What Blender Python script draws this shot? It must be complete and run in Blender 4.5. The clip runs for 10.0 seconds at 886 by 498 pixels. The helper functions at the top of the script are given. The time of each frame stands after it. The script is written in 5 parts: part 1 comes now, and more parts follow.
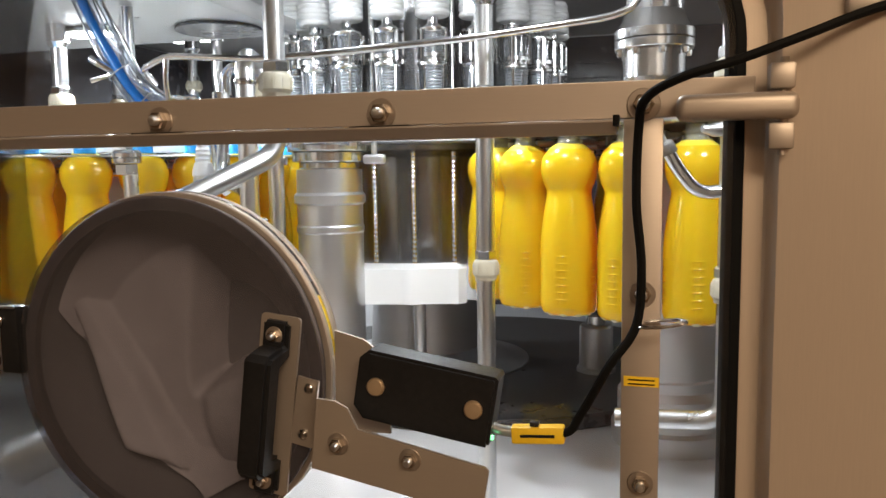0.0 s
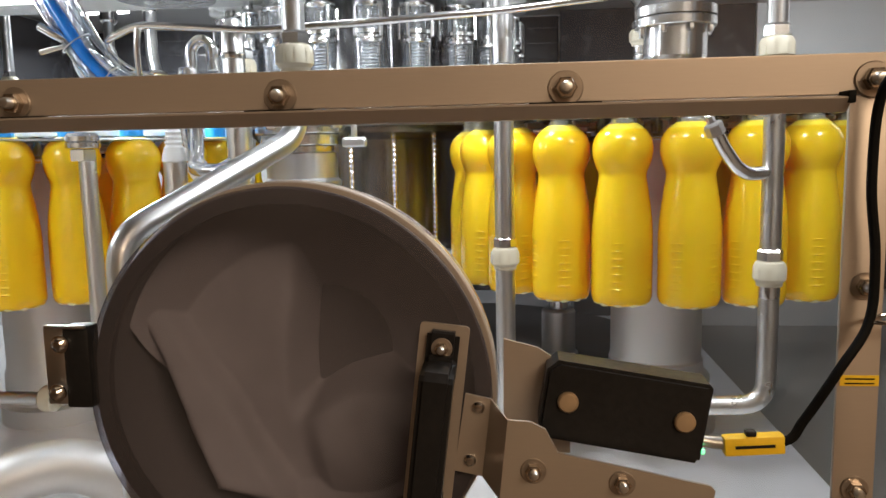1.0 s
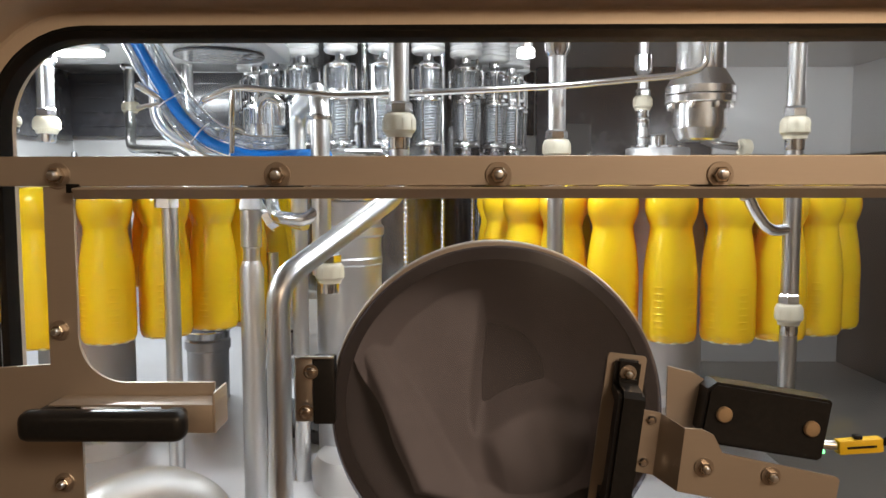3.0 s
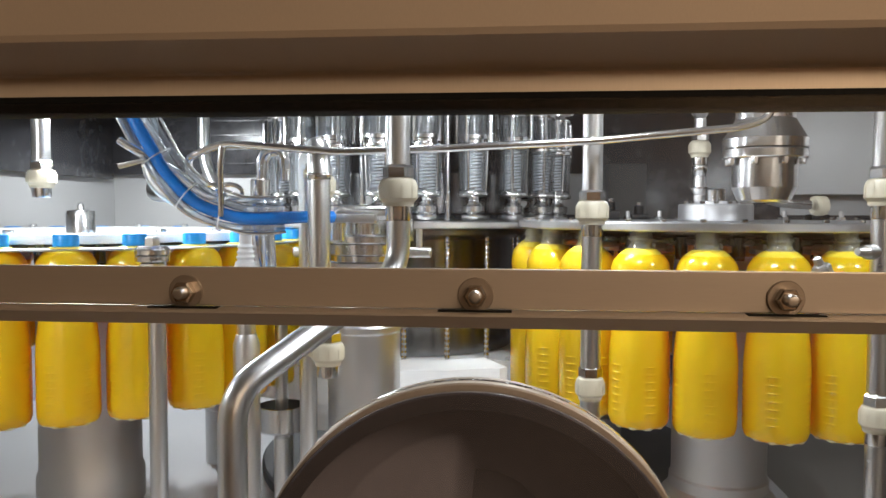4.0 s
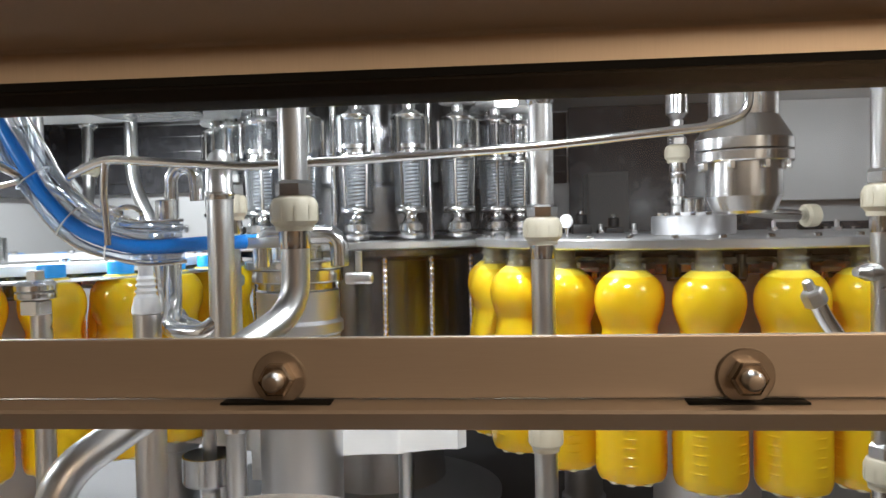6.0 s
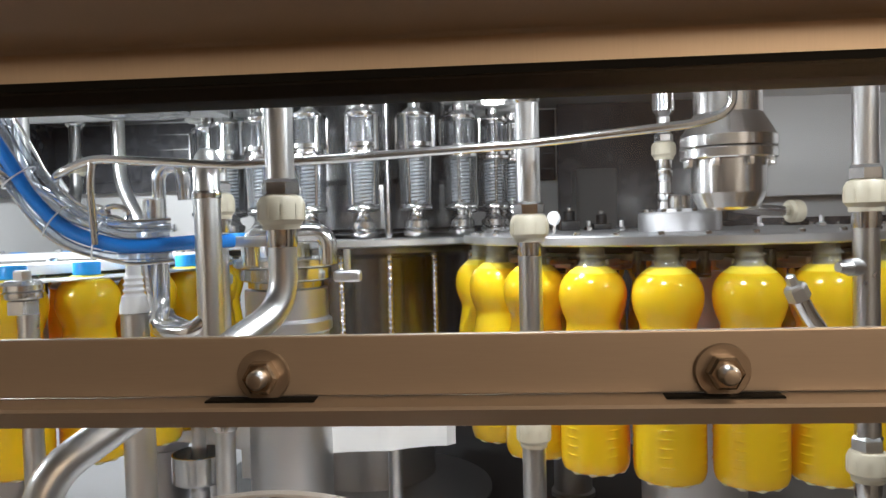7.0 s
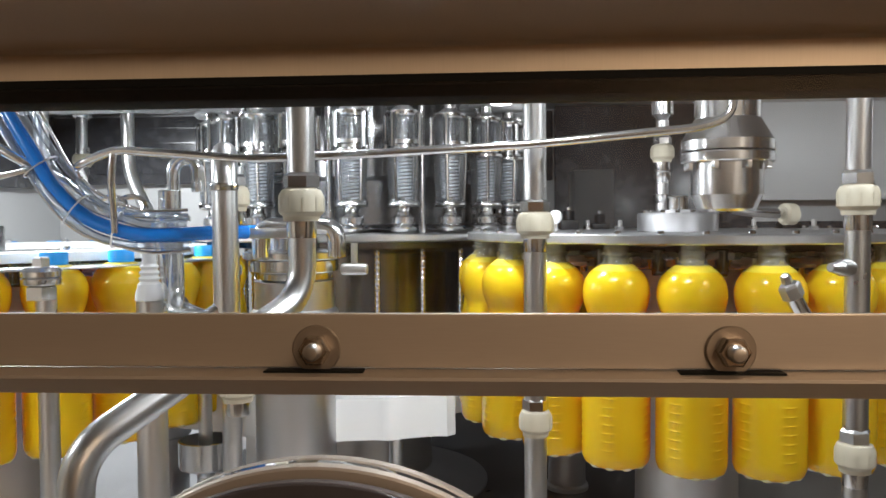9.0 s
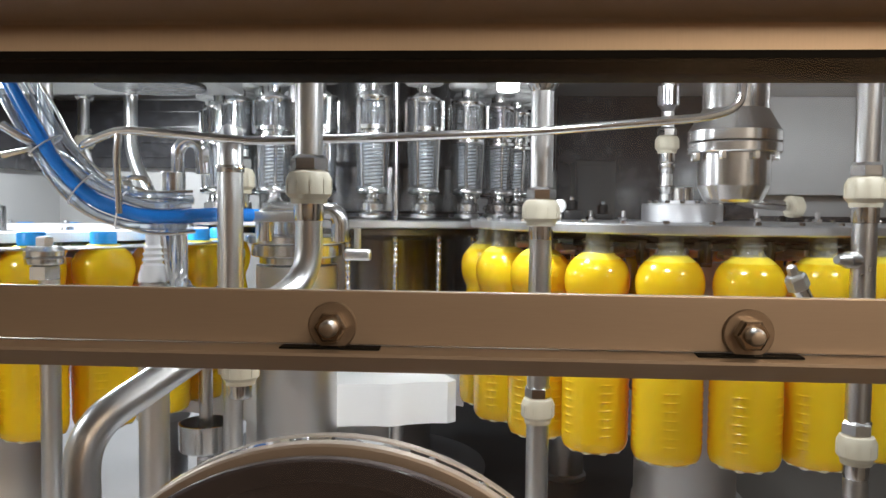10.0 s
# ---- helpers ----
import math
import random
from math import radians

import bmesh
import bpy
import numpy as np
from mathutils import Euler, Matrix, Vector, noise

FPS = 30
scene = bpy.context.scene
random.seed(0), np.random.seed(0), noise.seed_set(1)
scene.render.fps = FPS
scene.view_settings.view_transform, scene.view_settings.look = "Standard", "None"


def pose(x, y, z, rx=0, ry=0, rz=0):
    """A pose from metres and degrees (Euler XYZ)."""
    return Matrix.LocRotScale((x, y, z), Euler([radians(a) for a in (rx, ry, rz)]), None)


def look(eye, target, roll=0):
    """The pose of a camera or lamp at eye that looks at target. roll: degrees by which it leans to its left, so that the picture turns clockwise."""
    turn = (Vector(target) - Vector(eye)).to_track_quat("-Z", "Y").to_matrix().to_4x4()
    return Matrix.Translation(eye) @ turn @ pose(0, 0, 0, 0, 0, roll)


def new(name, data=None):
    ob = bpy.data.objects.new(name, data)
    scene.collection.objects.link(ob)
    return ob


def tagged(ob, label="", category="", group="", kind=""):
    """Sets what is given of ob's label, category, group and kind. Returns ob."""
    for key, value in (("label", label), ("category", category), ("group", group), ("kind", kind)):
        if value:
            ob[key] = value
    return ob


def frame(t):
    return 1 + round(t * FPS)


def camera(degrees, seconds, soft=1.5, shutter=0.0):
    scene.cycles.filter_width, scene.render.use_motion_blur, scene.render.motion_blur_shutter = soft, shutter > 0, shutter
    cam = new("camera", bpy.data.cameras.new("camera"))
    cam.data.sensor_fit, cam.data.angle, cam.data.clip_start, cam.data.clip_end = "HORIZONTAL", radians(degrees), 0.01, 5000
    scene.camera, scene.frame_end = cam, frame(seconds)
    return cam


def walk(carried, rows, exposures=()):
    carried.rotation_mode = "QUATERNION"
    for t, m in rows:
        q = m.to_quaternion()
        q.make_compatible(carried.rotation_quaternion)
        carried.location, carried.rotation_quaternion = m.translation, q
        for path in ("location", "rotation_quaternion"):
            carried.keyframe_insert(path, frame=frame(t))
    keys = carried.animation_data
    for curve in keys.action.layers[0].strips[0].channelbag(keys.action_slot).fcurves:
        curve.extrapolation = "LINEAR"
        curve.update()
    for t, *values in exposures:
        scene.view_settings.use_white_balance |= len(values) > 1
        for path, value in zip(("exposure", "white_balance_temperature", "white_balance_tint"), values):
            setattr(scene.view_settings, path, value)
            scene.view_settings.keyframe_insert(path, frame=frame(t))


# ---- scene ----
cam = camera(60.2, 10.0)
PATH = [
    (0, (0.405, -0.578, 1.405), (-0.115, 1.342, 1.2), -0.8),
    (0.5, (0.268, -0.601, 1.413), (-0.047, 1.36, 1.179), -1.0),
    (1, (0.168, -0.539, 1.409), (-0.032, 1.435, 1.155), -1.2),
    (1.5, (0.07, -0.581, 1.413), (-0.041, 1.402, 1.174), -0.2),
    (2, (-0.013, -0.658, 1.384), (-0.007, 1.326, 1.13), 0.4),
    (2.5, (-0.058, -0.694, 1.407), (-0.033, 1.294, 1.193), 0.5),
    (3, (-0.046, -0.696, 1.438), (-0.058, 1.297, 1.28), -0.1),
    (3.2, (-0.036, -0.683, 1.459), (-0.07, 1.311, 1.312), -0.2),
    (4.3, (0.046, -0.433, 1.512), (-0.168, 1.554, 1.433), 0.2),
    (4.5, (0.059, -0.39, 1.516), (-0.167, 1.596, 1.443), 0.1),
    (5, (0.07, -0.343, 1.518), (-0.158, 1.643, 1.459), -0.2),
    (5.5, (0.091, -0.328, 1.518), (-0.108, 1.661, 1.459), -0.8),
    (6, (0.102, -0.33, 1.516), (-0.07, 1.662, 1.453), -1.2),
    (6.2, (0.107, -0.33, 1.519), (-0.055, 1.662, 1.449), -1.6),
    (7.3, (0.105, -0.34, 1.516), (-0.038, 1.654, 1.445), -1.5),
    (7.5, (0.098, -0.348, 1.518), (-0.044, 1.646, 1.447), -1.6),
    (8, (0.098, -0.358, 1.52), (-0.043, 1.636, 1.45), -1.3),
    (8.5, (0.094, -0.361, 1.516), (-0.043, 1.633, 1.444), -0.9),
    (9, (0.086, -0.372, 1.513), (-0.039, 1.623, 1.438), -0.4),
    (9.5, (0.087, -0.373, 1.514), (-0.031, 1.621, 1.433), 0.1),
    (10, (0.076, -0.371, 1.507), (-0.043, 1.623, 1.407), 0.6),
]
walk(cam, [(t, look(eye, target, roll)) for t, eye, target, roll in PATH],
     exposures=((0, 0.05), (0.5, 0.01), (2.0, -0.14), (3.2, -0.05), (4.3, -0.31), (9.5, -0.33), (10, -0.36)))

# ---- world and light ----
world = bpy.data.worlds.new("world")
scene.world = world
world.use_nodes = True
world.node_tree.nodes["Background"].inputs[0].default_value = (0.9, 0.75, 0.6, 1)
world.node_tree.nodes["Background"].inputs[1].default_value = 0.02


def area(name, m, sx, sy, watts, colour):
    d = bpy.data.lights.new(name, "AREA")
    d.shape, d.size, d.size_y, d.energy, d.color = "RECTANGLE", sx, sy, watts, colour
    ob = new(name, d)
    ob.matrix_world = m
    return ob


# Roof lamps: d and h sit in visible fittings; the rest are added fill.
COOL = (0.90, 0.96, 1.0)
area("roof_fill_a", look((0.14, 0.36, 1.90), (0.30, 0.72, 1.2)), 0.16, 0.07, 4.7, COOL)
area("roof_fill_b", look((0.78, 0.24, 1.90), (0.62, 0.62, 0.9)), 0.16, 0.07, 5.4, COOL)
area("roof_fill_c", look((-0.92, 0.24, 1.70), (-0.90, 0.36, 0.95)), 0.16, 0.07, 5.2, COOL)
area("roof_lamp_d", look((0.102, 0.769, 1.680), (0.10, 0.95, 1.0)), 0.03, 0.03, 3.2, COOL)
area("roof_lamp_h", look((-0.808, 0.913, 1.708), (-0.75, 0.95, 1.0)), 0.085, 0.028, 13.0, COOL)
area("roof_fill_e", look((-1.30, 2.10, 1.90), (-1.1, 2.2, 1.0)), 0.20, 0.06, 14.0, COOL)
area("roof_fill_f", look((-0.22, 0.80, 1.90), (-0.22, 1.2, 1.2)), 0.16, 0.07, 1.9, COOL)
area("roof_fill_g", look((1.40, 1.30, 1.90), (1.40, 2.3, 1.3)), 0.30, 0.07, 5.5, COOL)
# Warm hall lamps behind and above the camera.
area("hall_lamp_a", look((1.5, -2.2, 2.75), (0.5, 0, 1.0)), 1.6, 0.5, 47, (1.0, 0.75, 0.50))
area("hall_lamp_b", look((-1.2, -2.6, 2.9), (-0.2, 0, 1.3)), 1.6, 0.5, 7, (1.0, 0.75, 0.50))
# Added lamp that brightens the hall for warm reflections in the pane.
area("hall_fill_lamp", look((2.2, -3.6, 3.1), (2.4, -3.9, 0)), 1.6, 0.5, 68, (1.0, 0.78, 0.56))


# ---- materials ----
def base_mat(name):
    m = bpy.data.materials.new(name)
    m.use_nodes = True
    nt = m.node_tree
    return m, nt, nt.nodes["Principled BSDF"]


def mat(name, colour, rough=0.5, metal=0.0, vary=0.12, scale=30, stretch=(1, 1, 1), bump=0.05, rough_vary=0.12, coat=0.0, trans=0.0, ior=1.45, sss=0.0):
    """A plain surface with two scales of variation in colour and roughness and a fine relief."""
    m, nt, p = base_mat(name)
    n = nt.nodes
    tc = n.new("ShaderNodeTexCoord")
    mp = n.new("ShaderNodeMapping")
    mp.inputs["Scale"].default_value = stretch
    nt.links.new(tc.outputs["Object"], mp.inputs[0])
    fine, broad = n.new("ShaderNodeTexNoise"), n.new("ShaderNodeTexNoise")
    fine.inputs["Scale"].default_value, fine.inputs["Detail"].default_value = scale * 8, 5
    broad.inputs["Scale"].default_value, broad.inputs["Detail"].default_value = scale * 0.5, 4
    nt.links.new(mp.outputs[0], fine.inputs["Vector"])
    nt.links.new(tc.outputs["Object"], broad.inputs["Vector"])
    mix = n.new("ShaderNodeMath")
    mix.operation = "MULTIPLY_ADD"
    mix.inputs[1].default_value = 0.5
    half = n.new("ShaderNodeMath")
    half.operation = "MULTIPLY"
    half.inputs[1].default_value = 0.5
    nt.links.new(broad.outputs[0], half.inputs[0])
    nt.links.new(fine.outputs[0], mix.inputs[0])
    nt.links.new(half.outputs[0], mix.inputs[2])
    ramp = n.new("ShaderNodeMapRange")
    ramp.inputs[1].default_value, ramp.inputs[2].default_value = 0.3, 0.7
    ramp.inputs[3].default_value, ramp.inputs[4].default_value = 1 - vary, 1 + vary
    nt.links.new(mix.outputs[0], ramp.inputs[0])
    col = n.new("ShaderNodeVectorMath")
    col.operation = "SCALE"
    col.inputs[0].default_value = colour
    nt.links.new(ramp.outputs[0], col.inputs["Scale"])
    nt.links.new(col.outputs[0], p.inputs["Base Color"])
    rr = n.new("ShaderNodeMapRange")
    rr.inputs[1].default_value, rr.inputs[2].default_value = 0.3, 0.7
    rr.inputs[3].default_value, rr.inputs[4].default_value = max(0.02, rough - rough_vary), min(1, rough + rough_vary)
    nt.links.new(mix.outputs[0], rr.inputs[0])
    nt.links.new(rr.outputs[0], p.inputs["Roughness"])
    if bump:
        b = n.new("ShaderNodeBump")
        b.inputs["Strength"].default_value, b.inputs["Distance"].default_value = bump, 0.001
        nt.links.new(fine.outputs[0], b.inputs["Height"])
        nt.links.new(b.outputs[0], p.inputs["Normal"])
    p.inputs["Metallic"].default_value = metal
    p.inputs["Coat Weight"].default_value = coat
    p.inputs["Coat Roughness"].default_value = 0.08
    p.inputs["Transmission Weight"].default_value = trans
    p.inputs["IOR"].default_value = ior
    if sss:
        p.inputs["Subsurface Weight"].default_value = sss
        p.inputs["Subsurface Radius"].default_value = (0.02, 0.012, 0.003)
        p.inputs["Subsurface Scale"].default_value = 1.0
    return m


def glow(name, colour, strength):
    m, nt, p = base_mat(name)
    p.inputs["Emission Color"].default_value = (*colour, 1)
    p.inputs["Emission Strength"].default_value = strength
    return m


def clear(name, colour, rough, mix, haze=0.0, haze_colour=(0.5, 0.5, 0.5)):
    """Thin clear sheet: mostly see-through, with real surface gloss."""
    m, nt, p = base_mat(name)
    n = nt.nodes
    t = n.new("ShaderNodeBsdfTransparent")
    t.inputs[0].default_value = (*colour, 1)
    g = n.new("ShaderNodeBsdfGlossy")
    g.inputs["Roughness"].default_value = rough
    f = n.new("ShaderNodeFresnel")
    f.inputs[0].default_value = 1.45
    k = n.new("ShaderNodeMath")
    k.operation = "MULTIPLY"
    k.inputs[1].default_value = mix
    nt.links.new(f.outputs[0], k.inputs[0])
    s = n.new("ShaderNodeMixShader")
    nt.links.new(k.outputs[0], s.inputs[0])
    nt.links.new(t.outputs[0], s.inputs[1])
    nt.links.new(g.outputs[0], s.inputs[2])
    out = s
    if haze:
        d = n.new("ShaderNodeBsdfDiffuse")
        d.inputs[0].default_value = (*haze_colour, 1)
        nz = n.new("ShaderNodeTexNoise")
        nz.inputs["Scale"].default_value, nz.inputs["Detail"].default_value = 9, 6
        k2 = n.new("ShaderNodeMapRange")
        k2.inputs[3].default_value, k2.inputs[4].default_value = haze * 0.6, haze * 1.4
        nt.links.new(nz.outputs[0], k2.inputs[0])
        out = n.new("ShaderNodeMixShader")
        nt.links.new(k2.outputs[0], out.inputs[0])
        nt.links.new(s.outputs[0], out.inputs[1])
        nt.links.new(d.outputs[0], out.inputs[2])
    nt.links.new(out.outputs[0], n["Material Output"].inputs[0])
    return m


STEEL = mat("brushed_steel", (0.70, 0.70, 0.70), 0.31, 1.0, 0.03, 5, (1, 1, 1), 0.0, 0.05)
STEEL_TURNED = mat("turned_steel", (0.68, 0.68, 0.68), 0.22, 1.0, 0.025, 10, (0.3, 0.3, 30), 0.0, 0.02)
CHROME = mat("polished_steel", (0.74, 0.74, 0.74), 0.17, 1.0, 0.03, 6, (1, 1, 1), 0.0, 0.03)
SATIN = mat("satin_steel", (0.60, 0.60, 0.61), 0.40, 1.0, 0.06, 9, (1, 1, 1), 0.04, 0.08)
BLASTED = mat("bead_blasted_steel", (0.62, 0.61, 0.60), 0.52, 0.9, 0.06, 40, (1, 1, 1), 0.08, 0.06)
HOUSING = mat("housing_steel", (0.56, 0.465, 0.375), 0.46, 0.42, 0.05, 5, (30, 30, 1), 0.03, 0.05)
BAR_STEEL = mat("rail_steel", (0.45, 0.39, 0.335), 0.48, 0.70, 0.05, 7, (1, 40, 40), 0.03, 0.04)
WASHER_STEEL = mat("washer_steel", (0.40, 0.345, 0.295), 0.36, 0.8, 0.08, 30, (1, 1, 1), 0.02, 0.05)
NUT_STEEL = mat("nut_steel", (0.50, 0.44, 0.38), 0.24, 1.0, 0.06, 20, (1, 1, 1), 0.0, 0.04)
# Steel darkened to give the shade between the heads and below the deck.
SHADED_DRUM = mat("shaded_drum_steel", (0.26, 0.26, 0.265), 0.24, 1.0, 0.06, 6, (1, 1, 1), 0.0, 0.04)
SPRING = mat("pale_spring_steel", (0.74, 0.77, 0.81), 0.34, 0.35, 0.05, 20, (1, 1, 1), 0.0, 0.05)
TABLE = mat("table_steel", (0.70, 0.70, 0.72), 0.38, 0.35, 0.08, 6, (1, 1, 1), 0.05, 0.1)
RUBBER = mat("black_rubber", (0.005, 0.005, 0.005), 0.62, 0.0, 0.3, 20, (1, 1, 1), 0.1, 0.1, ior=1.18)
BLACK = mat("black_plastic", (0.013, 0.013, 0.014), 0.36, 0.0, 0.25, 30, (1, 1, 1), 0.15, 0.08, ior=1.33)
CREAM = mat("cream_plastic", (0.52, 0.475, 0.37), 0.42, 0.0, 0.06, 20, (1, 1, 1), 0.03, 0.08)
WHITE = mat("white_plastic", (0.82, 0.82, 0.82), 0.5, 0.0, 0.05, 12, (1, 1, 1), 0.03, 0.08)
BLUE = mat("blue_plastic", (0.02, 0.30, 0.75), 0.35, 0.0, 0.08, 20, (1, 1, 1), 0.03, 0.08)
BLUE_HOSE = mat("blue_hose", (0.012, 0.20, 0.68), 0.22, 0.0, 0.08, 20, (1, 1, 1), 0.02, 0.06, coat=0.5)
YELLOW = mat("yellow_tag", (0.80, 0.52, 0.02), 0.5, 0.0, 0.08, 30, (1, 1, 1), 0.03, 0.08)
MAROON = mat("maroon_seal", (0.16, 0.03, 0.035), 0.45, 0.0, 0.15, 20, (1, 1, 1), 0.05, 0.08)
JUICE = mat("orange_juice", (0.87, 0.640, 0.016), 0.18, 0.0, 0.09, 12, (1, 1, 0.5), 0.0, 0.05, coat=0.7, sss=0.15)

def let_through(m, colour, amount):
    """Mix in light that comes through from the far side."""
    nt = m.node_tree
    out = nt.nodes["Material Output"]
    old = out.inputs[0].links[0].from_socket
    tr = nt.nodes.new("ShaderNodeBsdfTranslucent")
    tr.inputs[0].default_value = (*colour, 1)
    s = nt.nodes.new("ShaderNodeMixShader")
    s.inputs[0].default_value = amount
    nt.links.new(old, s.inputs[1])
    nt.links.new(tr.outputs[0], s.inputs[2])
    nt.links.new(s.outputs[0], out.inputs[0])


let_through(JUICE, (1.0, 0.34, 0.006), 0.33)
FOAM = mat("juice_froth", (0.84, 0.65, 0.055), 0.3, 0.0, 0.08, 60, (1, 1, 1), 0.1, 0.1, coat=0.4)
NECK = clear("clear_bottle_neck", (0.93, 0.93, 0.90), 0.08, 2.2, 0.14, (0.8, 0.8, 0.72))
HOSE_CLEAR = clear("clear_tubing", (0.88, 0.92, 0.96), 0.06, 3.2, 0.16, (0.62, 0.70, 0.80))
SLEEVE_CLEAR = clear("clear_head_sleeve", (0.93, 0.94, 0.95), 0.05, 2.6, 0.07, (0.75, 0.78, 0.82))
PANE = clear("clear_pane", (0.97, 0.97, 0.97), 0.02, 0.9)
# The cover's diffuse haze imitates a soft reflection of the hall.
SMOKED = clear("smoked_cover", (0.63, 0.63, 0.68), 0.22, 0.22, 0.055, (0.30, 0.28, 0.28))
GLOVE = mat("glove_rubber", (0.44, 0.405, 0.41), 0.6, 0.0, 0.12, 9, (1, 1, 1), 0.2, 0.1)
DARK_WALL = mat("dark_window_wall", (0.05, 0.05, 0.055), 0.25, 0.0, 0.3, 3, (1, 1, 1), 0.02, 0.08)
GREY_WALL = mat("grey_wall_sheet", (0.52, 0.52, 0.52), 0.5, 0.4, 0.06, 3, (1, 1, 1), 0.03, 0.08)
PAN = mat("drip_pan_steel", (0.30, 0.28, 0.255), 0.42, 0.3, 0.1, 4, (1, 1, 1), 0.05, 0.1)
PALE_WALL = mat("pale_wall_sheet", (0.74, 0.74, 0.74), 0.5, 0.1, 0.05, 3, (1, 1, 1), 0.03, 0.08)
ROOF = mat("roof_sheet", (0.52, 0.52, 0.52), 0.36, 0.75, 0.06, 3, (1, 1, 1), 0.03, 0.1)
DARK_STEEL = mat("dark_grey_steel", (0.15, 0.155, 0.135), 0.26, 1.0, 0.1, 6, (1, 1, 1), 0.02, 0.05)
# Dark brown stands in for the hall's dim reflection on the right.
SIDE_WALL = mat("side_wall_hall_tint", (0.15, 0.135, 0.12), 0.45, 0.2, 0.12, 3, (1, 1, 1), 0.03, 0.08)
BRASS = mat("dull_brass", (0.46, 0.34, 0.22), 0.45, 0.6, 0.08, 20, (1, 1, 1), 0.03, 0.08)
GREY_SEAL = mat("grey_seal", (0.185, 0.170, 0.170), 0.55, 0.0, 0.12, 20, (1, 1, 1), 0.05, 0.1)
DARK_RIM = mat("dark_cover_rim", (0.085, 0.073, 0.075), 0.42, 0.0, 0.15, 20, (1, 1, 1), 0.04, 0.08)
# Near-black tone that stands in for shade on the table.
TURRET_SHADE = mat("turret_shade", (0.075, 0.075, 0.078), 0.33, 0.3, 0.25, 5, (1, 1, 1), 0.04, 0.1)
PETAL = mat("pale_bottle_foot", (0.80, 0.70, 0.36), 0.2, 0.0, 0.06, 30, (1, 1, 1), 0.0, 0.05, coat=0.5, sss=0.3)
CABINET = mat("cabinet_paint", (0.10, 0.10, 0.10), 0.5, 0.0, 0.08, 6, (1, 1, 1), 0.05, 0.1)
HALL = mat("hall_wall_paint", (0.52, 0.38, 0.26), 0.8, 0.0, 0.12, 2, (1, 1, 1), 0.05, 0.1)
HALL_FLOOR = mat("hall_floor", (0.14, 0.105, 0.08), 0.5, 0.0, 0.2, 3, (1, 1, 1), 0.05, 0.1)
LAMP = glow("lamp_tube", (0.95, 0.98, 1.0), 14)
LED = glow("green_led", (0.05, 1.0, 0.3), 2)


# ---- mesh helpers ----
def finish(name, bm, material, smooth=40):
    bmesh.ops.recalc_face_normals(bm, faces=bm.faces)
    me = bpy.data.meshes.new(name)
    bm.to_mesh(me)
    bm.free()
    if smooth:
        me.polygons.foreach_set("use_smooth", [True] * len(me.polygons))
        me.set_sharp_from_angle(angle=radians(smooth))
    me.materials.append(material)
    return me


def part(name, bm, material, parent, label="", m=None, smooth=31):
    ob = new(name, finish(name, bm, material, smooth))
    ob.parent = parent
    if m is not None:
        ob.matrix_basis = m
    return tagged(ob, label)


def share(name, me, parent, m=None, label=""):
    ob = new(name, me)
    ob.parent = parent
    if m is not None:
        ob.matrix_basis = m
    return tagged(ob, label)


def thing(name, label, category, m=None, group="", kind=""):
    ob = new(name)
    ob.empty_display_size = 0.05
    if m is not None:
        ob.matrix_basis = m
    return tagged(ob, label, category, group, kind)


def structure(name, bm, material, label, category, smooth=40):
    return tagged(new(name, finish(name, bm, material, smooth)), label, category, "", "structure")


def box(bm, x0, x1, y0, y1, z0, z1, bevel=0.0, m=None, seg=2):
    t = Matrix.Translation(((x0 + x1) / 2, (y0 + y1) / 2, (z0 + z1) / 2)) @ Matrix.Diagonal((x1 - x0, y1 - y0, z1 - z0, 1))
    made = bmesh.ops.create_cube(bm, size=1, matrix=t)["verts"]
    if bevel:
        edges = list({e for v in made for e in v.link_edges})
        r = bmesh.ops.bevel(bm, geom=edges, offset=bevel, segments=seg, affect="EDGES", profile=0.5)
        made = list({v for f in r["faces"] for v in f.verts} | {v for v in made if v.is_valid})
        seen, stack = set(made), list(made)
        while stack:
            v = stack.pop()
            for e in v.link_edges:
                o = e.other_vert(v)
                if o not in seen:
                    seen.add(o)
                    stack.append(o)
        made = list(seen)
    if m is not None:
        bmesh.ops.transform(bm, matrix=m, verts=made)
    return bm


def lathe(bm, profile, n=24, m=None, closed=False):
    """Turns (radius, height) pairs about z. A radius of 0 closes the end in a point."""
    m = m or Matrix()
    rings = []
    for r, z in profile:
        if r <= 1e-6:
            rings.append([bm.verts.new(m @ Vector((0, 0, z)))])
        else:
            rings.append([bm.verts.new(m @ Vector((r * math.cos(a * 2 * math.pi / n), r * math.sin(a * 2 * math.pi / n), z))) for a in range(n)])
    pairs = list(zip(rings, rings[1:])) + ([(rings[-1], rings[0])] if closed else [])
    for a, b in pairs:
        for i in range(n):
            j = (i + 1) % n
            quad = [a[i % len(a)], a[j % len(a)], b[j % len(b)], b[i % len(b)]]
            quad = list(dict.fromkeys(quad))
            if len(quad) > 2:
                bm.faces.new(quad)
    return bm


def cyl(bm, r, z0, z1, n=24, m=None, c=0.0):
    """A solid turned cylinder with chamfered ends."""
    c = c or min(r, z1 - z0) * 0.08
    return lathe(bm, [(0, z0), (r - c, z0), (r, z0 + c), (r, z1 - c), (r - c, z1), (0, z1)], n, m)


